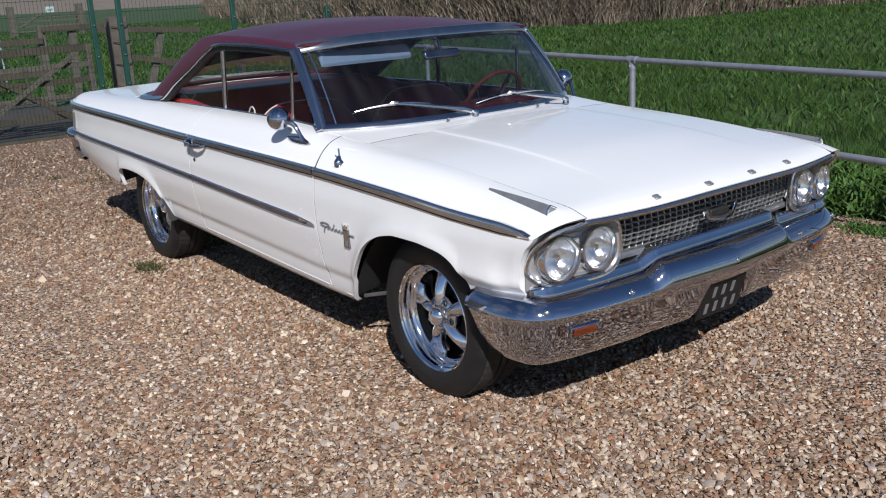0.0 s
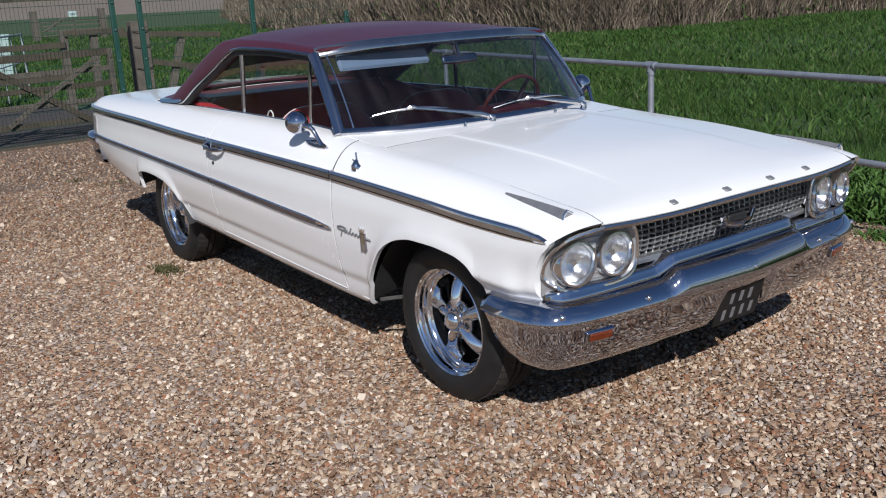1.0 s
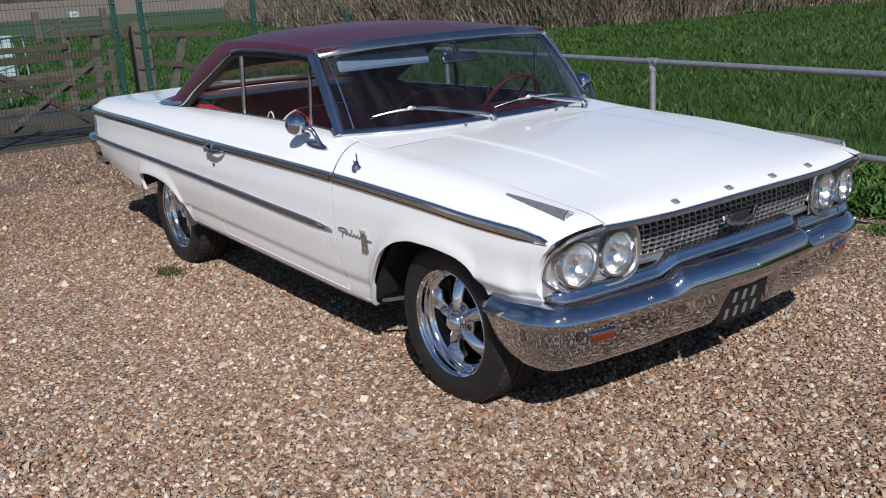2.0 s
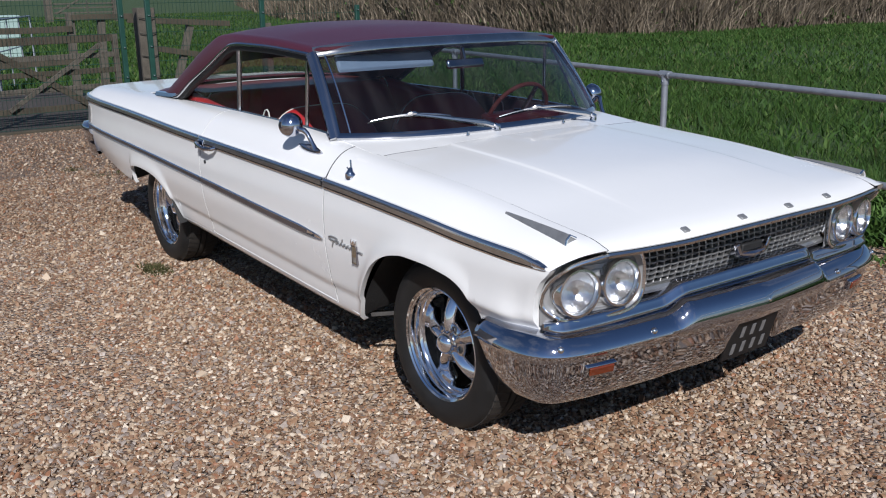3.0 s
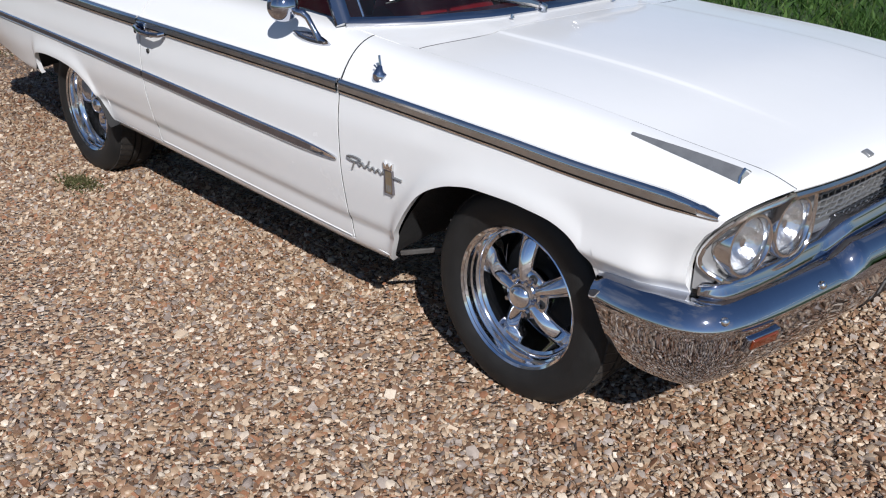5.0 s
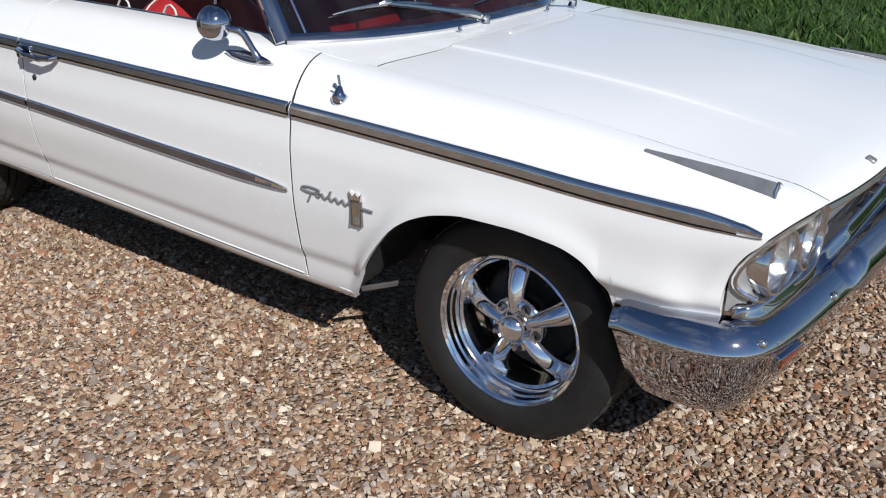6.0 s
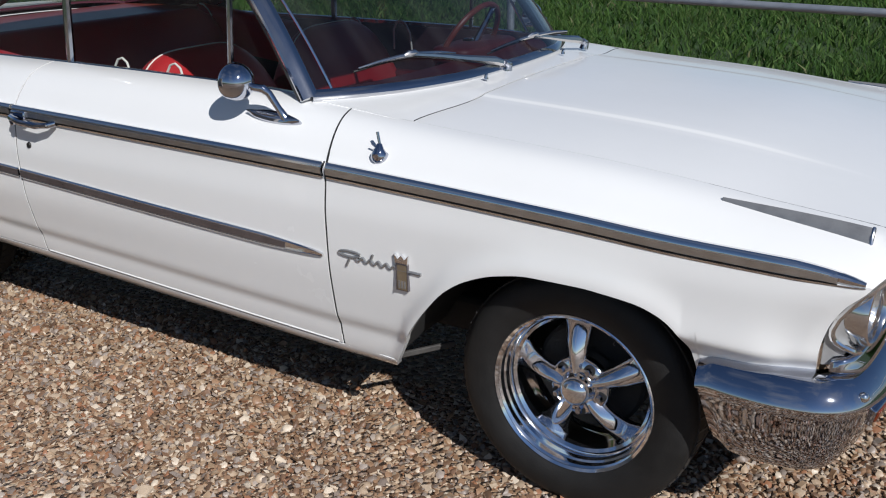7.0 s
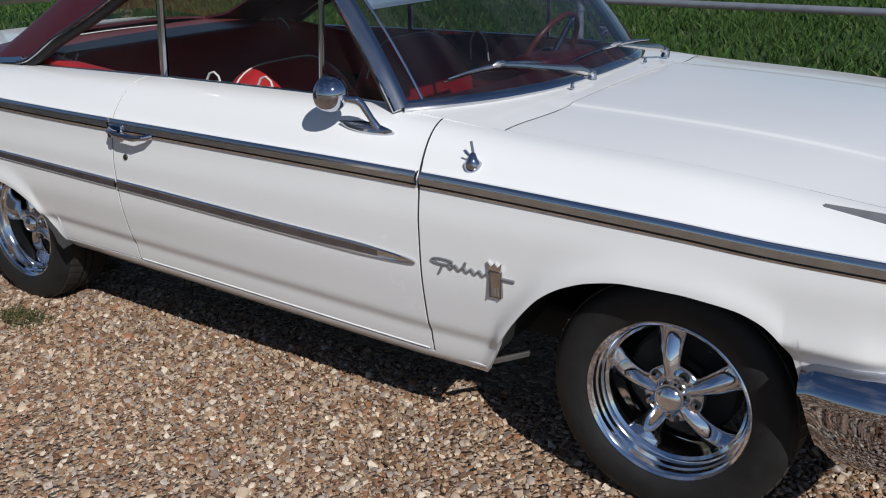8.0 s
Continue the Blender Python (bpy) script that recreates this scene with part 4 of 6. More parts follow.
for s in (-1, 1):
    # headlight housing: a bright plate with two round openings
    for cy, cx, cz in ((0.842, 0.688, 0.715), (0.664, 0.706, 0.721)):
        yaw = -90 + s * (9 if cy > 0.7 else 5)
        m = pose(cx, s * cy, cz, 0, 0, yaw) @ Matrix.Scale(0.955, 4)
        hl = part("headlight", revolve([(0.092, -0.045), (0.091, 0.000), (0.086, 0.012), (0.079, 0.013), (0.074, 0.004), (0.073, -0.012)], m, 48), BRIGHT, car, "round sealed-beam headlight in a chrome ring")
        part("reflector", revolve([(0.0, -0.060), (0.03, -0.055), (0.055, -0.036), (0.072, -0.008)], m, 40), REFLECTOR, hl, "silvered reflector")
        part("lens", revolve([(0.0, 0.014), (0.03, 0.012), (0.055, 0.005), (0.073, -0.006)], m, 40), LENS, hl, "clear headlight lens")
        part("bulb_shield", revolve([(0.0, -0.012), (0.012, -0.014), (0.016, -0.03)], m, 16), ALLOY, hl)
    # oval frame along the wing edge and the bright bowl that runs in from it to the lamps
    def rim_point(a, k):
        y = 0.750 + k * 0.194 * math.copysign(abs(math.cos(a)) ** 0.62, math.cos(a))
        z = 0.718 + k * (0.125 if math.sin(a) > 0 else 0.108) * math.copysign(abs(math.sin(a)) ** 0.62, math.sin(a))
        e = max(y - 0.79, 0) / 0.165
        brow = min(0.748, 0.753 + (edge_x(0.81) - 0.765) * e**2)
        brow = lamp_x(y) + 0.010 + (brow - lamp_x(y) - 0.010) * smooth01((y - 0.55) / 0.12)
        out_x = lamp_x(y) + 0.010 + (brow - lamp_x(y) - 0.010) * smooth01((z - 0.68) / 0.15)
        d = smooth01((1 - k) / 0.10)
        return Vector((out_x + (lamp_x(y) - 0.004 - out_x) * d, s * y, z))
    turns = [2 * math.pi * k / 64 for k in range(65)]
    part("headlight_surround", tube([rim_point(a, 1.0) for a in turns], 0.0075, 8, False), BRIGHT, car, "bright oval frame round the headlights")
    part("headlight_bowl", grid(rim_point, turns, (1.0, 0.98, 0.96, 0.94, 0.92, 0.90)), LAMPGREY, car, "bright pressed bowl round the headlights")
    def in_lamp(y, z):
        return any((y - cy) ** 2 + (z - cz) ** 2 < 0.082**2 for cy, cz in ((0.842, 0.715), (0.664, 0.721)))
    panel = part("lamp_panel", grid(lambda u, v: (lamp_x(u) - 0.008, s * u, v), lin(0.565, 0.938, 61), lin(0.600, 0.838, 37), in_lamp), LAMPGREY, car, "silver panel behind the headlights", solid=0.004)
    for i in range(11):
        z = 0.622 + 0.019 * i
        run = []
        for y in lin(0.575, 0.920, 60) + [None]:
            if y is not None and not in_lamp(y, z):
                run.append(((lamp_x(y) - 0.006, s * y, z), (1, 0, 0), (0, 0, 1)))
            elif len(run) > 2:
                part("lamp_panel_bar", sweep(run, [(-0.008, -0.0022), (0.002, -0.0024), (0.003, 0.0), (0.002, 0.0024), (-0.008, 0.0022)]), LAMPGREY, panel)
                run = []
            else:
                run = []

# chrome bar above the bumper, stepped up in the middle
def step(y, a, b):
    return smooth01((b - abs(y)) / (b - a))


bar_x = curve([(0, 0.724), (0.3, 0.721), (0.5, 0.715), (0.7, 0.708), (0.85, 0.695), (0.91, 0.680), (0.950, 0.640)])
bar_rows = []
for y in lin(-0.942, 0.942, 140):
    k = step(y, 0.36, 0.47)
    x = bar_x(abs(y)) + 0.024 * k
    e = 0.3 + 0.7 * math.sqrt(min(1.0, (0.944 - abs(y)) / 0.05))
    bar_rows.append(((x, y, 0.598 + 0.042 * k), (e, 0, 0), (0, 0, e)))
part("grille_lower_bar", sweep(bar_rows, [(-0.05, 0.034), (-0.014, 0.031), (-0.007, 0.027), (-0.004, 0.019), (0.003, 0.002), (0.008, -0.006), (0.007, -0.013), (0.000, -0.016), (-0.004, -0.020), (-0.05, -0.022)]), CHROME, car, "chrome bar under the grille with a raised middle", angle=50)
part("apron_flange", sweep([(Vector(p) - Vector((0.012 * (1 - step(p[1], 0.36, 0.47)), 0, 0)), o, u) for p, o, u in bar_rows[4:-4]], [(-0.04, -0.018), (0.001, -0.020), (0.003, -0.023), (0.001, -0.027), (-0.04, -0.028)]), WHITE, car, "white flange between grille bar and bumper")
part("front_valance", grid(lambda u, v: (bar_x(abs(-0.87 + 1.74 * u)) - 0.035 - 0.03 * v, -0.87 + 1.74 * u, 0.60 - 0.10 * v), lin(0, 1, 40), lin(0, 1, 6)), WHITE, car, "white apron behind the bumper", solid=0.005)

front_path = [(0.340, -1.018), (0.43, -1.028), (0.53, -1.030), (0.630, -1.010), (0.702, -0.955), (0.740, -0.865), (0.766, -0.72), (0.789, -0.50), (0.810, -0.26), (0.824, -0.06), (0.827, 0.0)]
front_path += [(x, -y) for x, y in front_path[-2::-1]]
SECTION = [(-0.105, 0.552), (-0.088, 0.570), (-0.064, 0.571), (-0.046, 0.564), (-0.028, 0.550), (-0.012, 0.531), (-0.002, 0.514), (0.0, 0.506), (-0.003, 0.500), (-0.014, 0.490), (-0.020, 0.474), (-0.026, 0.452), (-0.034, 0.420), (-0.045, 0.380), (-0.060, 0.340), (-0.078, 0.312), (-0.094, 0.300), (-0.104, 0.303), (-0.094, 0.330), (-0.076, 0.385), (-0.064, 0.45), (-0.062, 0.51)]
rows = plan_rows(front_path, 0.0, 12)
verts, k = [], len(SECTION)
for p, o, u in rows:
    e = step(p.y, 0.385, 0.455)
    gap = smooth01((p.y + 0.158) / 0.045) * smooth01((0.220 - p.y) / 0.045)
    tip = smooth01((p.x - 0.328) / 0.05)
    for a, z in SECTION:
        zz = z + e * (0.034 * smooth01((z - 0.50) / 0.03) + 0.006)
        aa = a + e * 0.020 * smooth01((z - 0.47) / 0.03) * smooth01((a + 0.09) / 0.03)
        if z < 0.46:
            zz += gap * (0.452 - z) * 0.86
            aa += 0.012 * 4 * gap * (1 - gap)
        zz = 0.46 + (zz - 0.46) * (0.86 + 0.14 * tip)
        shear = 0.20 * (0.565 - zz) * smooth01((0.52 - p.x) / 0.18)
        verts.append(Vector((p.x + shear, p.y, 0)) + o * aa + Vector((0, 0, zz + 0.011)))
faces = [(i * k + j, i * k + (j + 1) % k, (i + 1) * k + (j + 1) % k, (i + 1) * k + j) for i in range(len(rows) - 1) for j in range(k)]
faces += [tuple(range(k)), tuple(range((len(rows) - 1) * k, len(rows) * k))]
bumper = part("front_bumper", (verts, faces), CHROME, car, "heavy chrome front bumper", angle=40)
for y, z in ((-0.935, 0.530), (-0.550, 0.530), (0.550, 0.530), (0.935, 0.530), (0.0, 0.545)):
    i = min(range(len(rows)), key=lambda q: abs(rows[q][0].y - y) + (5 if rows[q][0].x < 0.6 else 0))
    p, o, u = rows[i]
    part("bumper_bolt", revolve([(0.0, 0.010), (0.006, 0.009), (0.010, 0.006), (0.012, 0.0), (0.012, -0.01)], Matrix.Translation(Vector((p.x, p.y, z + 0.011)) + o * (-0.010 + (0.020 if abs(y) < 0.3 else 0))) @ (o + Vector((0, 0, 0.7))).to_track_quat("Y", "Z").to_matrix().to_4x4(), 14), BRIGHT, bumper)
for s in (-1, 1):
    ind = part("indicator", box(0.7300, s * 0.770, 0.440, 0.012, 0.125, 0.046, Euler((0, radians(14), radians(10 * s))).to_matrix()), CHROME, bumper, "chrome indicator frame", bevel=0.004)
    part("lens", box(0.7360, s * 0.770, 0.440, 0.010, 0.100, 0.032, Euler((0, radians(14), radians(10 * s))).to_matrix()), AMBER, ind, "amber indicator lens", bevel=0.004)
# number plate hung in the gap under the middle of the bumper
tilt = Euler((0, radians(16), 0)).to_matrix()
plate = part("number_plate", box(0.738, 0.035, 0.372, 0.010, 0.285, 0.170, tilt), PLATE, car, "black square number plate with silver marks", bevel=0.003)
for z, n in ((0.405, 3), (0.335, 4)):
    for i in range(n):
        y = 0.035 + (i - (n - 1) / 2) * 0.060
        part("plate_mark", box(0.7435 - 0.287 * (0.372 - z), y, z, 0.004, 0.020, 0.048, tilt), SILVER, plate)
part("plate_bracket", joined(bar((0.735, -0.06, 0.44), (0.700, -0.06, 0.50), 0.03, 0.006), bar((0.735, 0.13, 0.44), (0.700, 0.13, 0.50), 0.03, 0.006)), DARK, plate)

# maker's marks as plain blocks
for y, w in ((-0.423, 0.030), (-0.125, 0.034), (0.155, 0.034), (0.420, 0.032)):
    x = 0.772 + 0.012 * (1 - (y / 0.42) ** 2)
    z = hood_f((x + 0.61) / (nose_x(abs(y)) + 0.61), (y + 0.785) / 1.57)[2]
    part("bonnet_mark", joined(box(x, y, z + 0.003, 0.026, w, 0.010, Euler((0, radians(24), 0)).to_matrix())), CAST, bonnet, "small chrome block", bevel=0.004)
for s in (-1, 1):
    loop = [(-0.650 + 0.038 * math.cos(a), 0.648 + 0.0085 * math.sin(a)) for a in lin(0.4, 5.9, 24)]
    wave = [(x, 0.638 - 0.020 * (x + 0.62) + 0.0055 * math.sin((x + 0.64) * 2 * math.pi / 0.027)) for x in lin(-0.630, -0.498, 70)]
    tail = [(x, 0.633 - 0.02 * (x + 0.498)) for x in lin(-0.490, -0.412, 6)]
    b = part("wing_badge", tube([(x, s * (side_w(x, z) + 0.003), z) for x, z in loop + wave + tail], [0.0036] * 24 + [0.0040] * 70 + [0.0044] * 6, 6), CAST, car, "chrome script bar and crowned badge")
    for x, z, dx, dz in ((-0.648, 0.640, -0.016, -0.030), (-0.578, 0.640, 0.008, 0.020)):
        part("script_stroke", tube([(x, s * (side_w(x, z) + 0.003), z), (x + dx, s * (side_w(x + dx, z + dz) + 0.003), z + dz)], 0.0036, 6), CAST, b)
    cx = -0.472
    part("badge_tablet", box(cx, s * (side_w(cx, 0.61) + 0.003), 0.613, 0.033, 0.010, 0.076), GILT, b, "gilt tablet with dark edge", bevel=0.002)
    for q in (-1, 1):
        part("badge_edge", box(cx + q * 0.0180, s * (side_w(cx, 0.61) + 0.003), 0.613, 0.0035, 0.012, 0.080), ARGENT, b, bevel=0.001)
        part("badge_edge", box(cx, s * (side_w(cx, 0.61 + q * 0.039) + 0.003), 0.613 + q * 0.039, 0.036, 0.012, 0.0035), ARGENT, b, bevel=0.001)
    for q in range(3):
        part("badge_mark", box(cx + 0.009 * (q - 1), s * (side_w(cx, 0.59) + 0.0085), 0.592, 0.005, 0.004, 0.022), CAST, b)
    crown = [(-0.020, 0.655), (0.020, 0.655), (0.023, 0.680), (0.011, 0.666), (0.0, 0.678), (-0.011, 0.666), (-0.023, 0.680)]
    crown_v = [(cx + a, s * (side_w(cx, 0.66) + d), z) for d in (0.009, 0.001) for a, z in crown]
    part("badge_crown", (crown_v, [(0, 1, 3), (1, 2, 3), (0, 3, 5), (3, 4, 5), (0, 5, 6)] + [(i, (i + 1) % 7, 7 + (i + 1) % 7, 7 + i) for i in range(7)]), BRIGHT, b, smooth=False)

# wipers: arm up to a knuckle, and a shorter sprung blade
for base, knuckle, d in (((-0.625, -0.105, 1.042), (-0.760, -0.500, 1.129), (-0.347, -0.935, -0.02)), ((-0.605, 0.510, 1.040), (-0.671, 0.181, 1.112), (-0.36, -0.92, -0.10))):
    base, knuckle, d = Vector(base), Vector(knuckle), Vector(d)
    w = part("wiper", tube([base + Vector((0, 0, -0.012)), base + Vector((0.004, 0, 0.012)), base + Vector((0.002, -0.02, 0.022))], [0.018, 0.015, 0.010], 12), CHROME, car, "chrome windscreen wiper")
    k1, k2 = base + (knuckle - base) * 0.16 + Vector((0.008, 0, 0.018)), base + (knuckle - base) * 0.45 + Vector((0.008, 0, 0.012))
    part("wiper_arm", sweep([(p, Vector((0.75, 0, 0.66)) * q, Vector((-0.5, 0, 0.86)) * q) for p, q in ((base + Vector((0, 0, 0.012)), 0.9), (k1, 1.25), (k2, 1.0), (base + (knuckle - base) * 0.75 + Vector((0.006, 0, 0.008)), 0.75), (knuckle + Vector((0.004, 0, 0.002)), 0.7))],
                            [(0.009, 0.0), (0.006, 0.009), (-0.005, 0.010), (-0.008, 0.0), (-0.005, -0.010), (0.006, -0.009)]), STEEL, w)
    part("blade_knuckle", tube([knuckle - d * 0.03, knuckle - d * 0.012 + Vector((0.004, 0, 0.007)), knuckle + d * 0.012 + Vector((0.004, 0, 0.007)), knuckle + d * 0.03], [0.005, 0.009, 0.009, 0.005], 8), STEEL, w)
    sag = lambda t: Vector((-0.25, 0, -0.5)) * t * t
    part("wiper_blade", tube([knuckle + d * t + sag(t) for t in (-0.19, -0.12, -0.05, 0.0, 0.05, 0.12, 0.19)], [0.003, 0.0055, 0.007, 0.008, 0.007, 0.0055, 0.003], 8), STEEL, w)
    part("wiper_rubber", tube([knuckle + d * t + sag(t) + Vector((-0.007, 0, -0.008)) for t in (-0.20, -0.12, -0.05, 0.0, 0.05, 0.12, 0.20)], 0.0035, 6), GAP, w)

# ---- wheels ----
def wheel(x, y, turn, dish):
    out = 1 if y > 0 else -1
    m = pose(x, y, 0.336, 0, 0, 0 if out > 0 else 180) @ Matrix.Scale(1.03, 4)
    inner = m @ Matrix.Translation((0, -dish, 0))
    rim = part("wheel", revolve([(0.205, -0.10), (0.222, -0.098), (0.214, -0.08), (0.196, -0.06), (0.188, -0.03), (0.188, 0.045), (0.196, 0.052), (0.199, 0.060), (0.203, 0.064), (0.206, 0.076), (0.211, 0.080), (0.213, 0.094), (0.217, 0.098), (0.222, 0.104), (0.225, 0.110), (0.222, 0.1125), (0.215, 0.107)], m, 144), ALLOY, car, "polished five-spoke alloy wheel", angle=25)
    part("tyre", revolve([(0.216, -0.100), (0.232, -0.112), (0.262, -0.122), (0.300, -0.118), (0.322, -0.104), (0.331, -0.088), (0.334, -0.060), (0.3345, -0.022), (0.326, -0.020), (0.326, -0.016), (0.3345, -0.014), (0.3345, 0.014), (0.326, 0.016), (0.326, 0.020), (0.3345, 0.022), (0.334, 0.060), (0.331, 0.088), (0.322, 0.104), (0.312, 0.112), (0.308, 0.114), (0.300, 0.1185), (0.275, 0.1225), (0.262, 0.122), (0.240, 0.117), (0.228, 0.111), (0.216, 0.104)], m, 112), RUBBER, rim, "low-profile black tyre", angle=30)
    for a, b in ((-0.090, -0.0235), (-0.013, 0.013), (0.0235, 0.090)):
        part("tread_rib", revolve([(0.330, a), (0.3342 if abs(a) > 0.05 else 0.3358, a + 0.002), (0.336, (a + b) / 2), (0.3342 if abs(b) > 0.05 else 0.3358, b - 0.002), (0.330, b)], m, 112), TREAD, rim, "dusty tread rib")
    grooves = []
    for i in range(56):
        a = 2 * math.pi * i / 56
        r = Matrix.Rotation(a, 4, "Y")
        for q in (-1, 1):
            p0, p1 = r @ Vector((0.3362, q * 0.026, 0.0)), r @ Matrix.Rotation(0.06, 4, "Y") @ Vector((0.3335, q * 0.092, 0.0))
            grooves.append(bar(m @ p0, m @ p1, 0.005, 0.004, (m.to_3x3() @ (r @ Vector((1, 0, 0))))))
    part("tread_groove", joined(*grooves), GAP, rim)["kind"] = "stuff"
    part("brake_drum", revolve([(0.0, -0.02), (0.145, -0.02), (0.155, -0.03), (0.155, -0.09)], m, 40), DARK, rim, "black brake drum")
    for i in range(5):
        a = radians(turn + 72 * i)
        r = inner @ Matrix.Rotation(-a, 4, "Y")
        rows = []
        for t, rad, dep, wid, thick in ((0, 0.040, 0.050, 0.029, 0.030), (0.2, 0.066, 0.052, 0.029, 0.030), (0.35, 0.090, 0.051, 0.0305, 0.030), (0.5, 0.112, 0.046, 0.033, 0.030), (0.65, 0.136, 0.037, 0.0365, 0.030), (0.78, 0.158, 0.025, 0.041, 0.030), (0.9, 0.176, 0.013, 0.048, 0.030), (1, 0.192, 0.004, 0.056, 0.030)):
            rows.append((r @ Vector((rad, dep, 0)), r.to_3x3() @ Vector((0, 1, 0)), r.to_3x3() @ Vector((0, 0, wid / 0.03))))
        part("spoke", sweep(rows, [(-0.036, -0.014), (-0.026, -0.023), (-0.014, -0.0285), (-0.002, -0.0275), (0.006, -0.022), (0.013, -0.015), (0.020, -0.008), (0.0245, 0.0), (0.020, 0.008), (0.013, 0.015), (0.006, 0.022), (-0.002, 0.0275), (-0.014, 0.0285), (-0.026, 0.023), (-0.036, 0.014)]), ALLOY, rim, angle=60)
        n = inner @ Matrix.Rotation(-a - radians(36), 4, "Y") @ Matrix.Translation((0.064, 0.054, 0))
        nut = part("lug_nut", revolve([(0.0, 0.026), (0.007, 0.025), (0.0095, 0.020), (0.0105, 0.0)], n, 6), CHROME, rim)
        part("nut_recess", revolve([(0.0, 0.0085), (0.0155, 0.0085), (0.0165, 0.004)], n, 20), GAP, rim)
    part("hub", revolve([(0.030, 0.066), (0.050, 0.064), (0.074, 0.060), (0.082, 0.054), (0.085, 0.046), (0.085, 0.0)], inner, 40), ALLOY, rim)
    part("hub_cap", revolve([(0.0, 0.110), (0.012, 0.109), (0.024, 0.105), (0.034, 0.098), (0.041, 0.088), (0.044, 0.078), (0.046, 0.070), (0.050, 0.066)], inner, 32), ALLOY, rim)
    part("valve", tube([m @ Matrix.Rotation(-radians(turn + 40), 4, "Y") @ Vector((0.203, 0.066, 0)), m @ Matrix.Rotation(-radians(turn + 40), 4, "Y") @ Vector((0.188, 0.084, 0))], 0.004, 8), GAP, rim)


for x, y, turn, dish in ((0.0, -0.800, 82, 0.0), (0.0, 0.800, 60, 0.0), (-3.023, -0.785, 75, 0.035), (-3.023, 0.785, 20, 0.035)):
    wheel(x, y, turn, dish)

# ---- cabin ----
def cushion(x0, x1, y0, y1, z0, z1, rake, puff=0.03):
    """A padded block, leaning back by rake along its height."""
    def f(u, v):
        a = 2 * math.pi * u
        cy = math.copysign(abs(math.cos(a)) ** 0.45, math.cos(a))
        cx = math.copysign(abs(math.sin(a)) ** 0.45, math.sin(a))
        k = 1 - 0.22 * abs(2 * v - 1) ** 6
        x = (x0 + x1) / 2 + cx * (x1 - x0) / 2 * k - rake * v
        return x, (y0 + y1) / 2 + cy * (y1 - y0) / 2 * (1 - 0.06 * abs(2 * v - 1) ** 5), z0 + (z1 - z0) * v
    vf = grid(f, lin(0, 1, 41), lin(0, 1, 14))
    k = 14
    return vf[0], vf[1] + [tuple(i * k for i in range(40)), tuple(i * k + 13 for i in range(40))]


def arched_back(x, y0, y1, z0, top, rake, thick, square=4.5):
    """A seat back with a rounded top; square: how late its top edge turns down at the ends."""
    def f(u, v):
        y = y0 + (y1 - y0) * u
        c = 1 - abs(2 * u - 1) ** square
        zt = z0 + (top - z0) * (0.62 + 0.38 * c)
        a = math.pi * v
        z = z0 + (zt - z0) * (math.sin(a) ** 0.5 if 0 < v < 1 else 0)
        xx = x - rake * (z - z0) / (top - z0) + thick / 2 * math.cos(a)
        return xx, y, z
    return grid(f, lin(0, 1, 25), lin(0, 1, 21))


part("cabin_floor", box(-1.9, 0, 0.43, 2.5, 1.5, 0.04), CARPET, car, "dark red carpet")
for y0, y1 in ((-0.74, -0.08), (0.08, 0.74)):
    seat = part("front_seat", cushion(-1.80, -1.20, y0, y1, 0.48, 0.70, 0.02), RED, car, "red vinyl bucket seat with cream piping")
    part("backrest", arched_back(-1.74, y0, y1, 0.60, 1.075, 0.05, 0.26), RED, seat, solid=0)
    arc = []
    for u in lin(0.02, 0.98, 24):
        c = 1 - abs(2 * u - 1) ** 4.5
        arc.append((-1.790, y0 + (y1 - y0) * u, 0.60 + 0.475 * (0.62 + 0.38 * c) + 0.001))
    part("piping", tube(arc, 0.0032, 6), PIPING, seat, "cream piping")
    for yy, d in ((y0, 1),) if y0 < 0 else ((y1, -1),):
        for bx in (-1.865, -1.60):
            part("bolster_piping", tube([(bx - 0.050, yy + d * 0.030, 0.93), (bx - 0.046, yy + d * 0.036, 1.02), (bx - 0.022, yy + d * 0.042, 1.060), (bx, yy + d * 0.044, 1.066), (bx + 0.024, yy + d * 0.042, 1.052), (bx + 0.044, yy + d * 0.036, 1.01), (bx + 0.050, yy + d * 0.030, 0.93)], 0.0042, 6), PIPING, seat)
rear = part("rear_seat", cushion(-2.62, -2.15, -0.68, 0.68, 0.48, 0.70, 0.0), RED, car, "red vinyl rear bench with cream piping")
part("backrest", arched_back(-2.66, -0.73, 0.73, 0.60, 1.080, 0.15, 0.16, 16), RED, rear)
part("piping", tube([(-2.60, -0.70, 0.90), (-2.66, -0.70, 1.00), (-2.72, -0.68, 1.058), (-2.76, -0.64, 1.078)], 0.0045, 6), PIPING, rear, "cream piping")
part("parcel_shelf", box(-3.10, 0, 1.062, 0.52, 1.30, 0.03), DARKRED, car, "dark red vinyl parcel shelf", bevel=0.008)
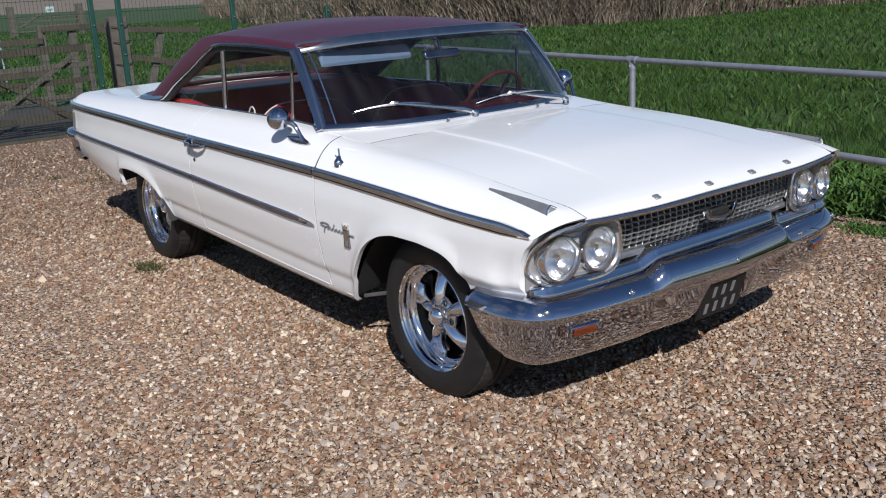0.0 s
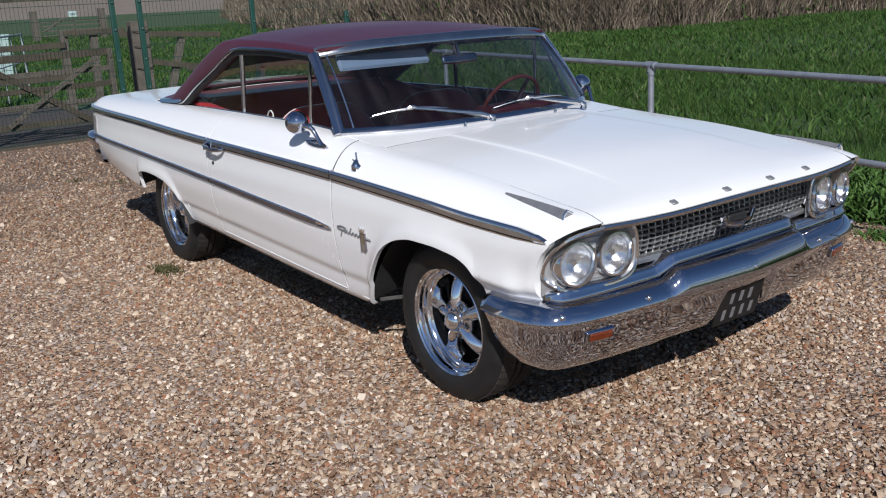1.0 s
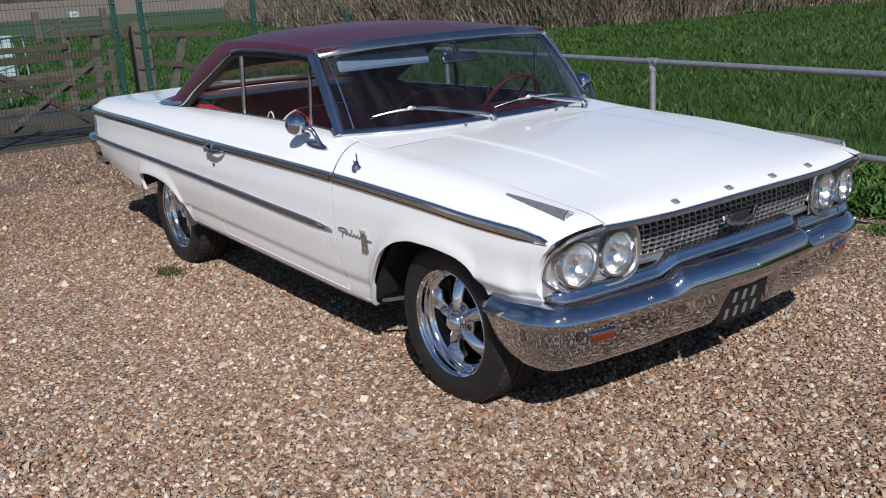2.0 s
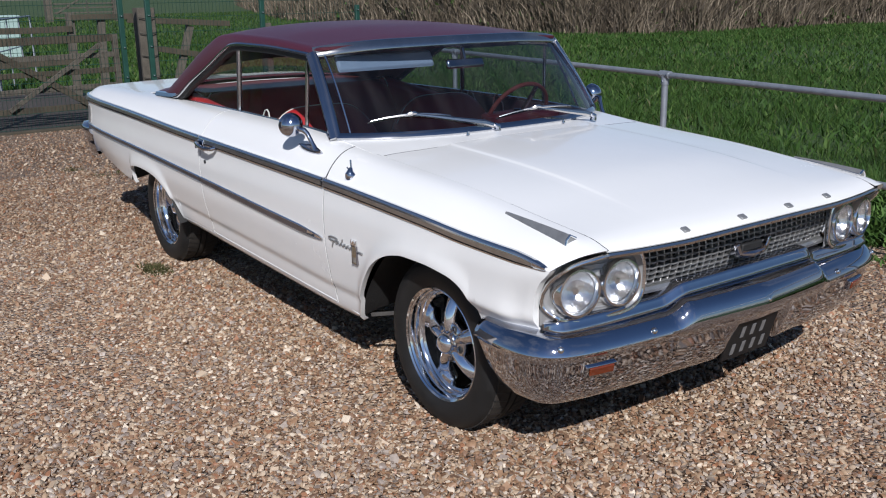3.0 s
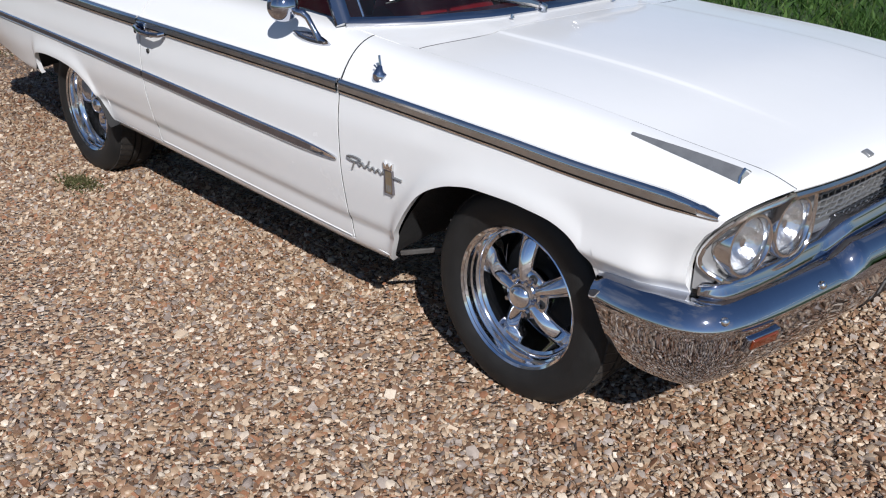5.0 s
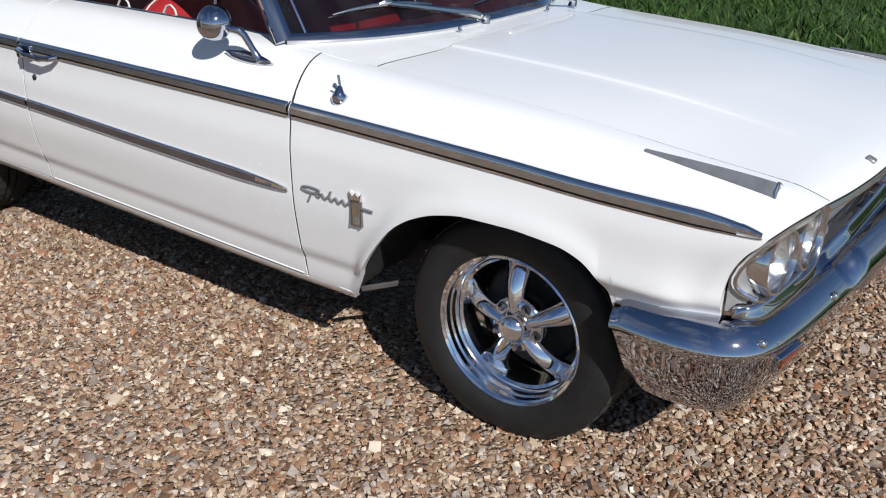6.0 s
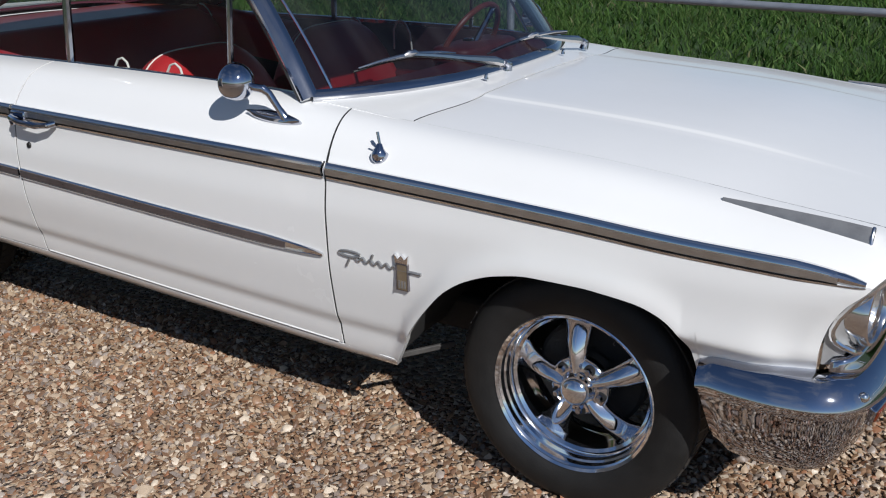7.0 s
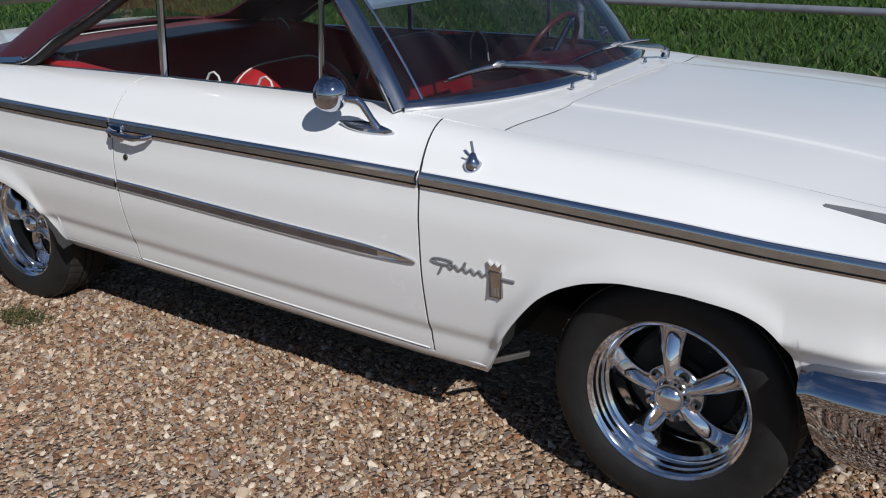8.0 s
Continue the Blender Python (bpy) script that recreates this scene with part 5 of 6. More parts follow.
for s in (-1, 1):
    # The card's colour is darkened so that it carries the cabin's shade.
    dc = part("door_card", grid(lambda u, v: (-2.9 + 1.95 * u, s * (0.765 + 0.012 * math.sin(v * 3.1)), 0.45 + 0.585 * v), lin(0, 1, 20), lin(0, 1, 10)), CARD, car, "maroon vinyl door card darkened for the cabin's shade", solid=0.012)
    pad = part("quarter_trim", sweep([((x, s * 0.715, 1.018 + 0.062 * (-2.28 - x) / 0.62), (0, s, 0), (0, 0, 1)) for x in lin(-2.90, -2.26, 14)],
                                     [(0.050, -0.20), (0.050, -0.010), (0.040, 0.002), (0.020, 0.006), (-0.010, 0.004), (-0.032, -0.010), (-0.042, -0.034), (-0.045, -0.20)]), RED, car, "red padded side trim beside the rear bench")
    part("piping", tube([(-2.885, s * 0.700, 1.086), (-2.845, s * 0.690, 1.082), (-2.80, s * 0.676, 1.060), (-2.775, s * 0.672, 1.030)], 0.004, 6), PIPING, pad, "cream piping")
    part("armrest", box(-1.75, s * 0.735, 0.80, 0.55, 0.07, 0.06), MAROON, dc, bevel=0.015)
    part("window_crank", tube([(-1.35, s * 0.745, 0.80), (-1.35, s * 0.72, 0.80), (-1.28, s * 0.715, 0.84)], 0.008, 8), CHROME, dc)
dash = part("dashboard", grid(lambda u, v: (lambda y, a: (base_x(min(abs(y), 0.8)) - 0.06 - 0.40 * v, y, 1.015 - 0.02 * v - 0.16 * smooth01((v - 0.72) / 0.28)))(-0.76 + 1.52 * u, 0), lin(0, 1, 31), lin(0, 1, 12)), MAROON, car, "maroon dashboard top", solid=0.02)
part("dash_face", grid(lambda u, v: (base_x(min(abs(-0.76 + 1.52 * u), 0.8)) - 0.46, -0.76 + 1.52 * u, 0.60 + 0.26 * v), lin(0, 1, 21), lin(0, 1, 4)), MAROON, dash, solid=0.01)
part("instrument_hood", cushion(-1.13, -0.93, 0.16, 0.62, 0.98, 1.045, 0.0), MAROON, dash)
# steering wheel
sm = Matrix.Translation((-1.075, 0.40, 1.015)) @ Matrix.Rotation(radians(-62), 4, "Y")
ring = [sm @ Vector((0.20 * math.cos(a), 0.20 * math.sin(a), 0)) for a in (2 * math.pi * i / 48 for i in range(49))]
steer = part("steering_wheel", tube(ring, 0.0115, 10, False), DARKRED, car, "thin red steering wheel with chrome horn ring")
part("spoke", joined(*[tube([sm @ Vector((0.03 * math.cos(a), 0.03 * math.sin(a), -0.02)), sm @ Vector((0.20 * math.cos(a), 0.20 * math.sin(a), 0))], [0.016, 0.010], 8) for a in (radians(20), radians(160), radians(-90))]), CHROME, steer)
part("horn_boss", revolve([(0.0, 0.03), (0.03, 0.025), (0.045, 0.0), (0.045, -0.03)], sm @ Matrix.Rotation(radians(90), 4, "X"), 24), CHROME, steer)
part("column", tube([sm @ Vector((0, 0, -0.02)), sm @ Vector((0, 0, -0.45))], 0.028, 12), MAROON, steer)
rv_m = part("rear_view_mirror", box(-1.075, 0.05, 1.315, 0.022, 0.235, 0.050, Euler((0, radians(-24), 0)).to_matrix()), BRIGHT, car, "chrome rear-view mirror", bevel=0.010)
part("mirror_stem", tube([(-1.08, 0.05, 1.335), (-1.10, 0.05, 1.395)], 0.010, 8), CHROME, rv_m)
part("sun_visor", box(-1.165, -0.375, 1.342, 0.028, 0.56, 0.085, Euler((0, radians(-28), 0)).to_matrix()), VISOR, car, "pale blue sun visor", bevel=0.014)
part("sun_visor", box(-1.27, 0.375, 1.400, 0.16, 0.56, 0.022, Euler((0, radians(8), 0)).to_matrix()), LINING, car, "dark sun visor folded up", bevel=0.008)

# ==== pipe rail beside the car ====
pipe = tagged(new("pipe_rail"), "galvanised tube railing with two rails beside the gravel", "railing")
for z in (1.015, 0.495):
    part("rail", tube([(x, rail_y(x), z) for x in lin(-5.9, 6.0, 12)], 0.0225, 14), GALV, pipe, "grey galvanised tube")
for x in (-5.6, -2.13, 1.30, 4.7):
    post = part("post", tube([(x, rail_y(x), -0.2), (x, rail_y(x), 1.0)], 0.0255, 14), GALV, pipe)
    for z in (1.015, 0.495):
        clamp = part("clamp", joined(tube([(x - 0.055, rail_y(x - 0.055), z), (x + 0.055, rail_y(x + 0.055), z)], 0.0315, 14), tube([(x, rail_y(x), z - 0.075), (x, rail_y(x), z - 0.01)], 0.0325, 14)), GALV, post)
        for q, d in ((0.035, 0.0), (-0.035, 0.0), (0, 0.05)):
            part("bolt", tube([(x + q, rail_y(x) - 0.02, z - d), (x + q, rail_y(x) - 0.042, z - d)], 0.007, 6), CHROME, clamp)

# ==== green mesh fence ====
FX = -9.75


def mesh_panel(y0, y1, h=1.95, fx0=FX, fx1=FX):
    f = tagged(new("mesh_fence"), "green welded mesh fence panel between steel posts", "fence", group="mesh fence panels")
    wires = []
    n = int(abs(y1 - y0) / 0.05)
    for i in range(n + 1):
        t = i / n
        wires.append(tube([(fx0 + (fx1 - fx0) * t, y0 + (y1 - y0) * t, 0.03), (fx0 + (fx1 - fx0) * t, y0 + (y1 - y0) * t, h)], 0.0025, 3, False))
    for j in range(11):
        z = 0.05 + j * (h - 0.07) / 10
        wires.append(tube([(fx0 + 0.004, y0, z), (fx1 + 0.004, y1, z)], 0.0030, 4, False))
    part("wire_mesh", joined(*wires), GREENMETAL, f, smooth=False)
    return f


def green_post(f, y, h=2.0, fx=FX):
    p = part("post", joined(box(fx + 0.035, y, h / 2 - 0.1, 0.055, 0.065, h + 0.2)), GREENMETAL, f, "dark green steel post", bevel=0.006)
    for z in (0.25, 0.62, 1.0, 1.4, 1.75):
        if z < h:
            part("clip", box(fx + 0.066, y, z, 0.012, 0.045, 0.03), GREENMETAL, p, bevel=0.003)
            part("clip_bolt", tube([(fx + 0.07, y, z), (fx + 0.082, y, z)], 0.007, 8), GALV, p)


for y0, y1, ps in ((-4.4, -2.65, (-4.4, -2.65)), (-2.65, -0.89, (-0.89,)), (-0.89, 1.06, (1.06,)), (1.42, 3.06, (1.42, 3.06)), (3.06, 4.63, ())):
    f = mesh_panel(y0, y1)
    for y in ps:
        green_post(f, y)
short = tagged(new("fence_post"), "short dark green steel post in rough grass", "post")
green_post(short, 4.63, 1.47)


# ==== old timber gate and fences beyond ====
def board(a, b, w, h, parent, mat=WOOD, name="board"):
    a, b = Vector(a), Vector(b)
    vs, fs = [], []
    n = 7
    side = (b - a).normalized().cross(Vector((0, 0, 1)))
    side = side.normalized() if side.length > 0.1 else Vector((0, 1, 0))
    up = side.cross((b - a).normalized()).normalized()
    for i in range(n):
        t = i / (n - 1)
        p = a + (b - a) * t
        j = Vector((0.008 * noise.noise(p * 2.1), 0.008 * noise.noise(p * 1.7 + Vector((5, 0, 0))), 0.012 * noise.noise(p * 1.3 + Vector((0, 7, 0)))))
        k = 1 + 0.10 * noise.noise(p * 3.0)
        vs += [p + j + side * q * w / 2 + up * r * h / 2 * k for q, r in ((-1, -1), (1, -1), (1, 1), (-1, 1))]
    fs = [(i * 4 + q, i * 4 + (q + 1) % 4, i * 4 + 4 + (q + 1) % 4, i * 4 + 4 + q) for i in range(n - 1) for q in range(4)] + [(0, 1, 2, 3), tuple(range(4 * n - 4, 4 * n))]
    return part(name, (vs, fs), mat, parent, bevel=0.004)


GX = -10.35
gate = tagged(new("field_gate"), "weathered five-bar timber gate with diagonal braces", "gate")
for z, h, m in ((1.09, 0.10, OLDWOOD), (0.865, 0.07, WOOD), (0.66, 0.07, OLDWOOD), (0.45, 0.07, WOOD), (0.20, 0.08, OLDWOOD)):
    board((GX, -2.55, z - 0.02), (GX, 1.12, z + 0.02), 0.04, h, gate, m, "rail")
board((GX, 1.15, -0.08), (GX, 1.15, 1.16), 0.07, 0.07, gate, WOOD, "stile")
board((GX, -2.56, -0.08), (GX, -2.56, 1.16), 0.07, 0.07, gate, WOOD, "stile")
board((GX + 0.04, -0.50, 1.04), (GX + 0.04, 0.80, 0.18), 0.03, 0.08, gate, OLDWOOD, "brace")
board((GX + 0.04, -0.62, 1.04), (GX + 0.04, -1.95, 0.22), 0.03, 0.08, gate, WOOD, "brace")
board((GX + 0.05, -0.30, 0.22), (GX + 0.05, 0.95, 1.04), 0.03, 0.06, gate, WOOD, "brace")
gp = tagged(new("gate_post"), "thick split weathered timber gate post", "post")
board((GX, 1.59, -0.2), (GX, 1.585, 1.49), 0.24, 0.22, gp, WOOD, "post")
for z in (0.55, 0.85, 1.15, 1.36):
    part("wire_band", tube([(GX + 0.13, 1.46, z), (GX + 0.14, 1.59, z - 0.02), (GX + 0.13, 1.72, z + 0.01)], 0.006, 6), DARK, gp)

PX = -14.0
paddock = tagged(new("paddock_fence"), "old grey post-and-rail paddock fence", "fence")
for y, z0, z1, dy in ((-2.2, -0.1, 1.35, 0.02), (-0.6, -0.1, 1.3, -0.02), (1.56, -0.1, 1.37, 0.0), (2.08, -0.1, 1.33, 0.05), (3.66, -0.1, 1.10, 0.38), (5.2, -0.1, 1.10, 0.0)):
    board((PX, y - dy, z0), (PX, y, z1), 0.12, 0.12, paddock, WOOD, "post")
for y0, y1, za, zb in ((1.56, 2.6, 1.30, 1.30), (2.5, 4.4, 1.24, 1.12), (2.9, 4.0, 0.74, 0.54), (-2.2, 1.56, 1.10, 1.12), (-2.2, 1.56, 0.55, 0.58), (3.66, 6.6, 0.55, 0.45)):
    board((PX + 0.08, y0, za), (PX + 0.08, y1, zb), 0.035, 0.10, paddock, OLDWOOD, "rail")


def hurdle(x, y, w, h, turn):
    t = tagged(new("metal_hurdle"), "grey tubular steel stock hurdle standing in grass", "hurdle", group="stock hurdles")
    m = pose(x, y, 0, 0, 0, turn)
    q = lambda a, b: m @ Vector((0, a, b))
    part("frame", tube([q(0, -0.1), q(0, h), q(w, h), q(w, -0.1)], 0.022, 8), GALV, t)
    for k in (0.3, 0.55, 0.8):
        part("rail", tube([q(0, h * k), q(w, h * k)], 0.013, 8), GALV, t)
    for k in (0.33, 0.66):
        part("upright", tube([q(w * k, 0), q(w * k, h)], 0.013, 8), GALV, t)


for x, y, w, h, a in ((-12.21, -1.17, 3.82, 1.22, 61.6), (-15.60, 0.66, 3.40, 1.25, 66.7)):
    hurdle(x, y, w, h, a)
feed = tagged(part("feed_bin", box(-25.6, 2.70, 0.55, 0.7, 1.0, 1.10), BOARD, bevel=0.03), "pale green plastic bin behind the gate", "bin")
part("lid", box(-25.6, 2.70, 1.12, 0.78, 1.08, 0.05), BOARD, feed, bevel=0.015)
sign = tagged(new("notice_board"), "small pale green notice on a far field gate", "sign")
part("board", box(-59.9, 14.95, 1.52, 0.03, 0.55, 0.36), BOARD, sign, bevel=0.01)
part("mark", box(-59.87, 14.95, 1.52, 0.012, 0.30, 0.10), GALV, sign)
part("stake", box(-59.94, 14.95, 0.7, 0.05, 0.08, 1.5), WOOD, sign)
farm = tagged(new("far_gate"), "grey timber gate at the far end of the paddock", "gate")
for z in (0.25, 0.55, 0.85, 1.1):
    board((-60, 12.9, z), (-60, 16.6, z), 0.05, 0.09, farm, WOOD, "rail")
board((-59.95, 13.0, 0.5), (-59.95, 14.5, 1.36), 0.05, 0.10, farm, WOOD, "brace")
for y in (12.6, 16.8):
    board((-60, y, -0.1), (-60, y, 1.8), 0.4, 0.4, farm, WOOD, "post")

tagged(part("far_hedgerow", grid(lambda u, v: (-410 - 12 * v - 3 * noise.noise(Vector((u * 90, v * 4, 0))), -170 + 395 * u, 6.0 + (9 + 3 * noise.noise(Vector((u * 40, 2.0, 0))) + 1.6 * noise.noise(Vector((u * 160, v * 3, 0)))) * math.sin(v * 3.14)), lin(0, 1, 420), lin(0, 1, 9)), WOODLAND), "dark hedgerow along the top of the far field", "hedge", kind="stuff")

# plain wall, out of view, added to throw the shade at the yard's end
tagged(part("shade_wall", bar((-6.38, -3.10, 0.95), (-3.01, -3.67, 0.95), 0.30, 2.3), RENDERED, bevel=0.02), "plain unseen wall added to throw the yard-end shade", "wall", kind="structure")


# ==== planting ====
def blades(n, place, h0, h1, width, bend, seed):
    """Many grass blades as one mesh: each a bent two-piece strip."""
    rng = np.random.default_rng(seed)
    P = place(rng, n)
    n = len(P)
    a = rng.uniform(0, 2 * np.pi, n)
    h = rng.uniform(h0, h1, n) * (P[:, 3] if P.shape[1] > 3 else 1)
    w = width * rng.uniform(0.6, 1.4, n)
    lean = rng.uniform(0.1, 1.0, n) * bend * h
    b = rng.uniform(0, 2 * np.pi, n)
    side = np.stack([np.cos(a), np.sin(a), np.zeros(n)], 1) * w[:, None] / 2
    tilt = np.stack([np.cos(b), np.sin(b), np.zeros(n)], 1) * lean[:, None]
    up = np.stack([np.zeros(n), np.zeros(n), h], 1)
    p0 = P[:, :3]
    p1 = p0 + up * 0.55 + tilt * 0.35
    p2 = p0 + up * 0.95 + tilt
    V = np.stack([p0 - side, p0 + side, p1 + side * 0.8, p1 - side * 0.8, p2], 1).reshape(-1, 3)
    i = np.arange(n) * 5
    quads = np.stack([i, i + 1, i + 2, i + 3], 1)
    tris = np.stack([i + 3, i + 2, i + 4], 1)
    me = bpy.data.meshes.new("blades")
    me.vertices.add(len(V))
    me.vertices.foreach_set("co", V.astype(np.float32).ravel())
    loops = np.concatenate([quads.ravel(), tris.ravel()]).astype(np.int32)
    me.loops.add(len(loops))
    me.loops.foreach_set("vertex_index", loops)
    me.polygons.add(2 * n)
    me.polygons.foreach_set("loop_start", np.concatenate([np.arange(n) * 4, 4 * n + np.arange(n) * 3]).astype(np.int32))
    me.update(calc_edges=True)
    me.validate()
    return me


def field(x0, x1, y_lo, y_hi):
    def place(rng, n):
        x = rng.uniform(x0, x1, n)
        lo = 2.49 - 0.16 * x + y_lo
        y = lo + (y_hi - lo) * rng.uniform(0, 1, n) ** 1.6
        k = 0.7 + 0.5 * np.sin(x * 2.1 + 1.3 * np.sin(y * 1.7)) * np.sin(y * 2.6 + x)
        k *= 0.55 + 0.45 * np.clip((y - lo) / 0.5, 0, 1)
        return np.stack([x, y, np.full(n, -0.06), np.clip(k, 0.35, 1.3)], 1)
    return place


def stuff(name, me, mat, label, category):
    me.materials.append(mat)
    return tagged(new(name, me), label, category, kind="stuff")


stuff("grass", blades(140000, field(-13, 3.5, 0.36, 15.0), 0.07, 0.22, 0.0085, 1.3, 3), BLADE, "lush green meadow grass beyond the railing", "grass")
stuff("far_grass", blades(110000, lambda rng, n: np.stack([rng.uniform(-34, 5, n), rng.uniform(6, 40, n), np.full(n, -0.06), np.full(n, 0.8)], 1), 0.10, 0.22, 0.032, 1.2, 4), BLADE, "far green meadow grass", "grass")
stuff("paddock_grass", blades(70000, lambda rng, n: np.stack([-16 - 60 * rng.uniform(0, 1, n) ** 1.5, rng.uniform(-3, 34, n), np.full(n, -0.06), np.full(n, 0.8)], 1), 0.08, 0.24, 0.04, 1.2, 6), BLADE, "rough green paddock grass behind the gate", "grass")
stuff("lane_grass", blades(16000, lambda rng, n: np.stack([rng.uniform(-40, -15.8, n), rng.uniform(-10, 6, n), np.full(n, -0.05), np.full(n, 0.7)], 1), 0.08, 0.25, 0.03, 0.9, 5), BLADE, "green verge grass behind the gate", "grass")


def weed_place(rng, n):
    c = rng.uniform(-4, 3, 160)
    cy = 2.49 - 0.16 * c + 0.40 + rng.uniform(0, 0.9, 160) ** 1.5
    k = rng.integers(0, 160, n)
    x, y = c[k] + rng.normal(0, 0.07, n), cy[k] + rng.normal(0, 0.06, n)
    return np.stack([x, y, rng.uniform(-0.05, 0.16, n), rng.uniform(0.5, 1.2, n)], 1)


stuff("weeds", blades(30000, weed_place, 0.04, 0.10, 0.020, 2.0, 8), LEAF, "broad-leaved nettles and weeds at the gravel edge", "weeds")
stuff("yard_weeds", blades(900, lambda rng, n: np.stack([-2.83 + rng.normal(0, 0.070, n), -1.075 + rng.normal(0, 0.036, n), np.full(n, -0.005), np.ones(n)], 1), 0.014, 0.036, 0.007, 1.5, 9), MOSS, "small tuft of grass growing through the gravel", "weeds")
stuff("edge_weeds", blades(700, lambda rng, n: np.stack([0.10 + rng.normal(0, 0.12, n), 2.62 + rng.normal(0, 0.05, n), np.full(n, -0.005), np.ones(n)], 1), 0.02, 0.06, 0.012, 1.5, 10), LEAF, "small green weeds at the edge of the gravel", "weeds")

def moss_place(rng, n):
    c = np.stack([rng.uniform(-9.3, -3.8, 26), rng.uniform(-2.6, 0.6, 26)], 1)
    k = rng.integers(0, 26, n)
    return np.stack([c[k, 0] + rng.normal(0, 0.07, n), c[k, 1] + rng.normal(0, 0.05, n), np.full(n, -0.004), np.ones(n)], 1)


stuff("moss_tufts", blades(3200, moss_place, 0.008, 0.022, 0.008, 1.6, 14), MOSS, "small dark tufts of moss and grass in the gravel", "weeds")

HEDGE = [(-120, 52), (-76, 34), (-52, 24.6), (-36, 22.4), (-27.5, 22.0), (-23.3, 22.2), (-21.6, 23.6), (-20.6, 26.4), (-20.1, 30.4), (-20.4, 36), (-18.5, 41), (-12, 45), (-2, 50), (30, 60)]


def hedge_at(t):
    t = t * (len(HEDGE) - 1)
    i = min(int(t), len(HEDGE) - 2)
    a, b = HEDGE[i], HEDGE[i + 1]
    return Vector((a[0] + (b[0] - a[0]) * (t - i), a[1] + (b[1] - a[1]) * (t - i), 0))


def bank(u, v):
    p, q = hedge_at(max(u - 0.01, 0)), hedge_at(min(u + 0.01, 1))
    d = (q - p).normalized()
    o = Vector((-d.y, d.x, 0))
    c = hedge_at(u)
    prof = [(0.0, -0.1), (0.25, 0.75), (0.7, 1.6), (1.4, 2.4), (2.6, 3.1), (4.5, 3.4), (8, 2.5)]
    k = v * (len(prof) - 1)
    i = min(int(k), len(prof) - 2)
    w = prof[i][0] + (prof[i + 1][0] - prof[i][0]) * (k - i)
    z = prof[i][1] + (prof[i + 1][1] - prof[i][1]) * (k - i)
    b = 0.45 * noise.noise(Vector((c.x * 0.6, c.y * 0.6 + w, z * 1.2)))
    r = c + o * (w + b)
    return r.x, r.y, z + 0.3 * noise.noise(Vector((c.x * 0.8, c.y * 0.8, w))) * (1 if z > 0 else 0)


part_h = part("hedge_bank", grid(bank, lin(0, 1, 260), lin(0, 1, 25)), EARTH)
tagged(part_h, "dark tangled bank of dead undergrowth behind the meadow", "hedge", kind="stuff")


def hedge_stalks(rng, n):
    u = rng.uniform(0, 1, n) * 0.93
    v = rng.uniform(0, 0.62, n) ** 1.1
    P = np.array([bank(a, b) for a, b in zip(u, v)])
    return np.concatenate([P + rng.normal(0, 0.08, (n, 3)) * np.array([1, 1, 0.5]) - np.array([0, 0, 0.1]), rng.uniform(0.5, 1.3, (n, 1))], 1)


stuff("dry_stalks", blades(60000, hedge_stalks, 0.45, 1.2, 0.045, 0.9, 11), STRAW, "tall straw-coloured dead reeds and brambles", "reeds")
stuff("bramble_leaves", blades(6000, hedge_stalks, 0.1, 0.25, 0.14, 1.6, 12), LEAF, "dark green bramble leaves among dead reeds", "leaves")


# ==== gravel stones ====
def stone_mesh(seed):
    bm = bmesh.new()
    r = random.Random(seed)
    if seed % 5 < 4:
        bmesh.ops.create_icosphere(bm, subdivisions=1, radius=1.0)
        for v in bm.verts:
            v.co *= 0.82 + 0.32 * r.random()
    else:
        # a chip of flint: a block with its corners knocked about
        bmesh.ops.create_cube(bm, size=1.5)
        for v in bm.verts:
            v.co = Vector(c * (0.62 + 0.62 * r.random()) for c in v.co)
        bmesh.ops.triangulate(bm, faces=bm.faces)
    V = np.array([v.co[:] for v in bm.verts])
    F = np.array([[q.index for q in f.verts] for f in bm.faces])
    bm.free()
    return V, F


SHAPES = [stone_mesh(i) for i in range(10)]


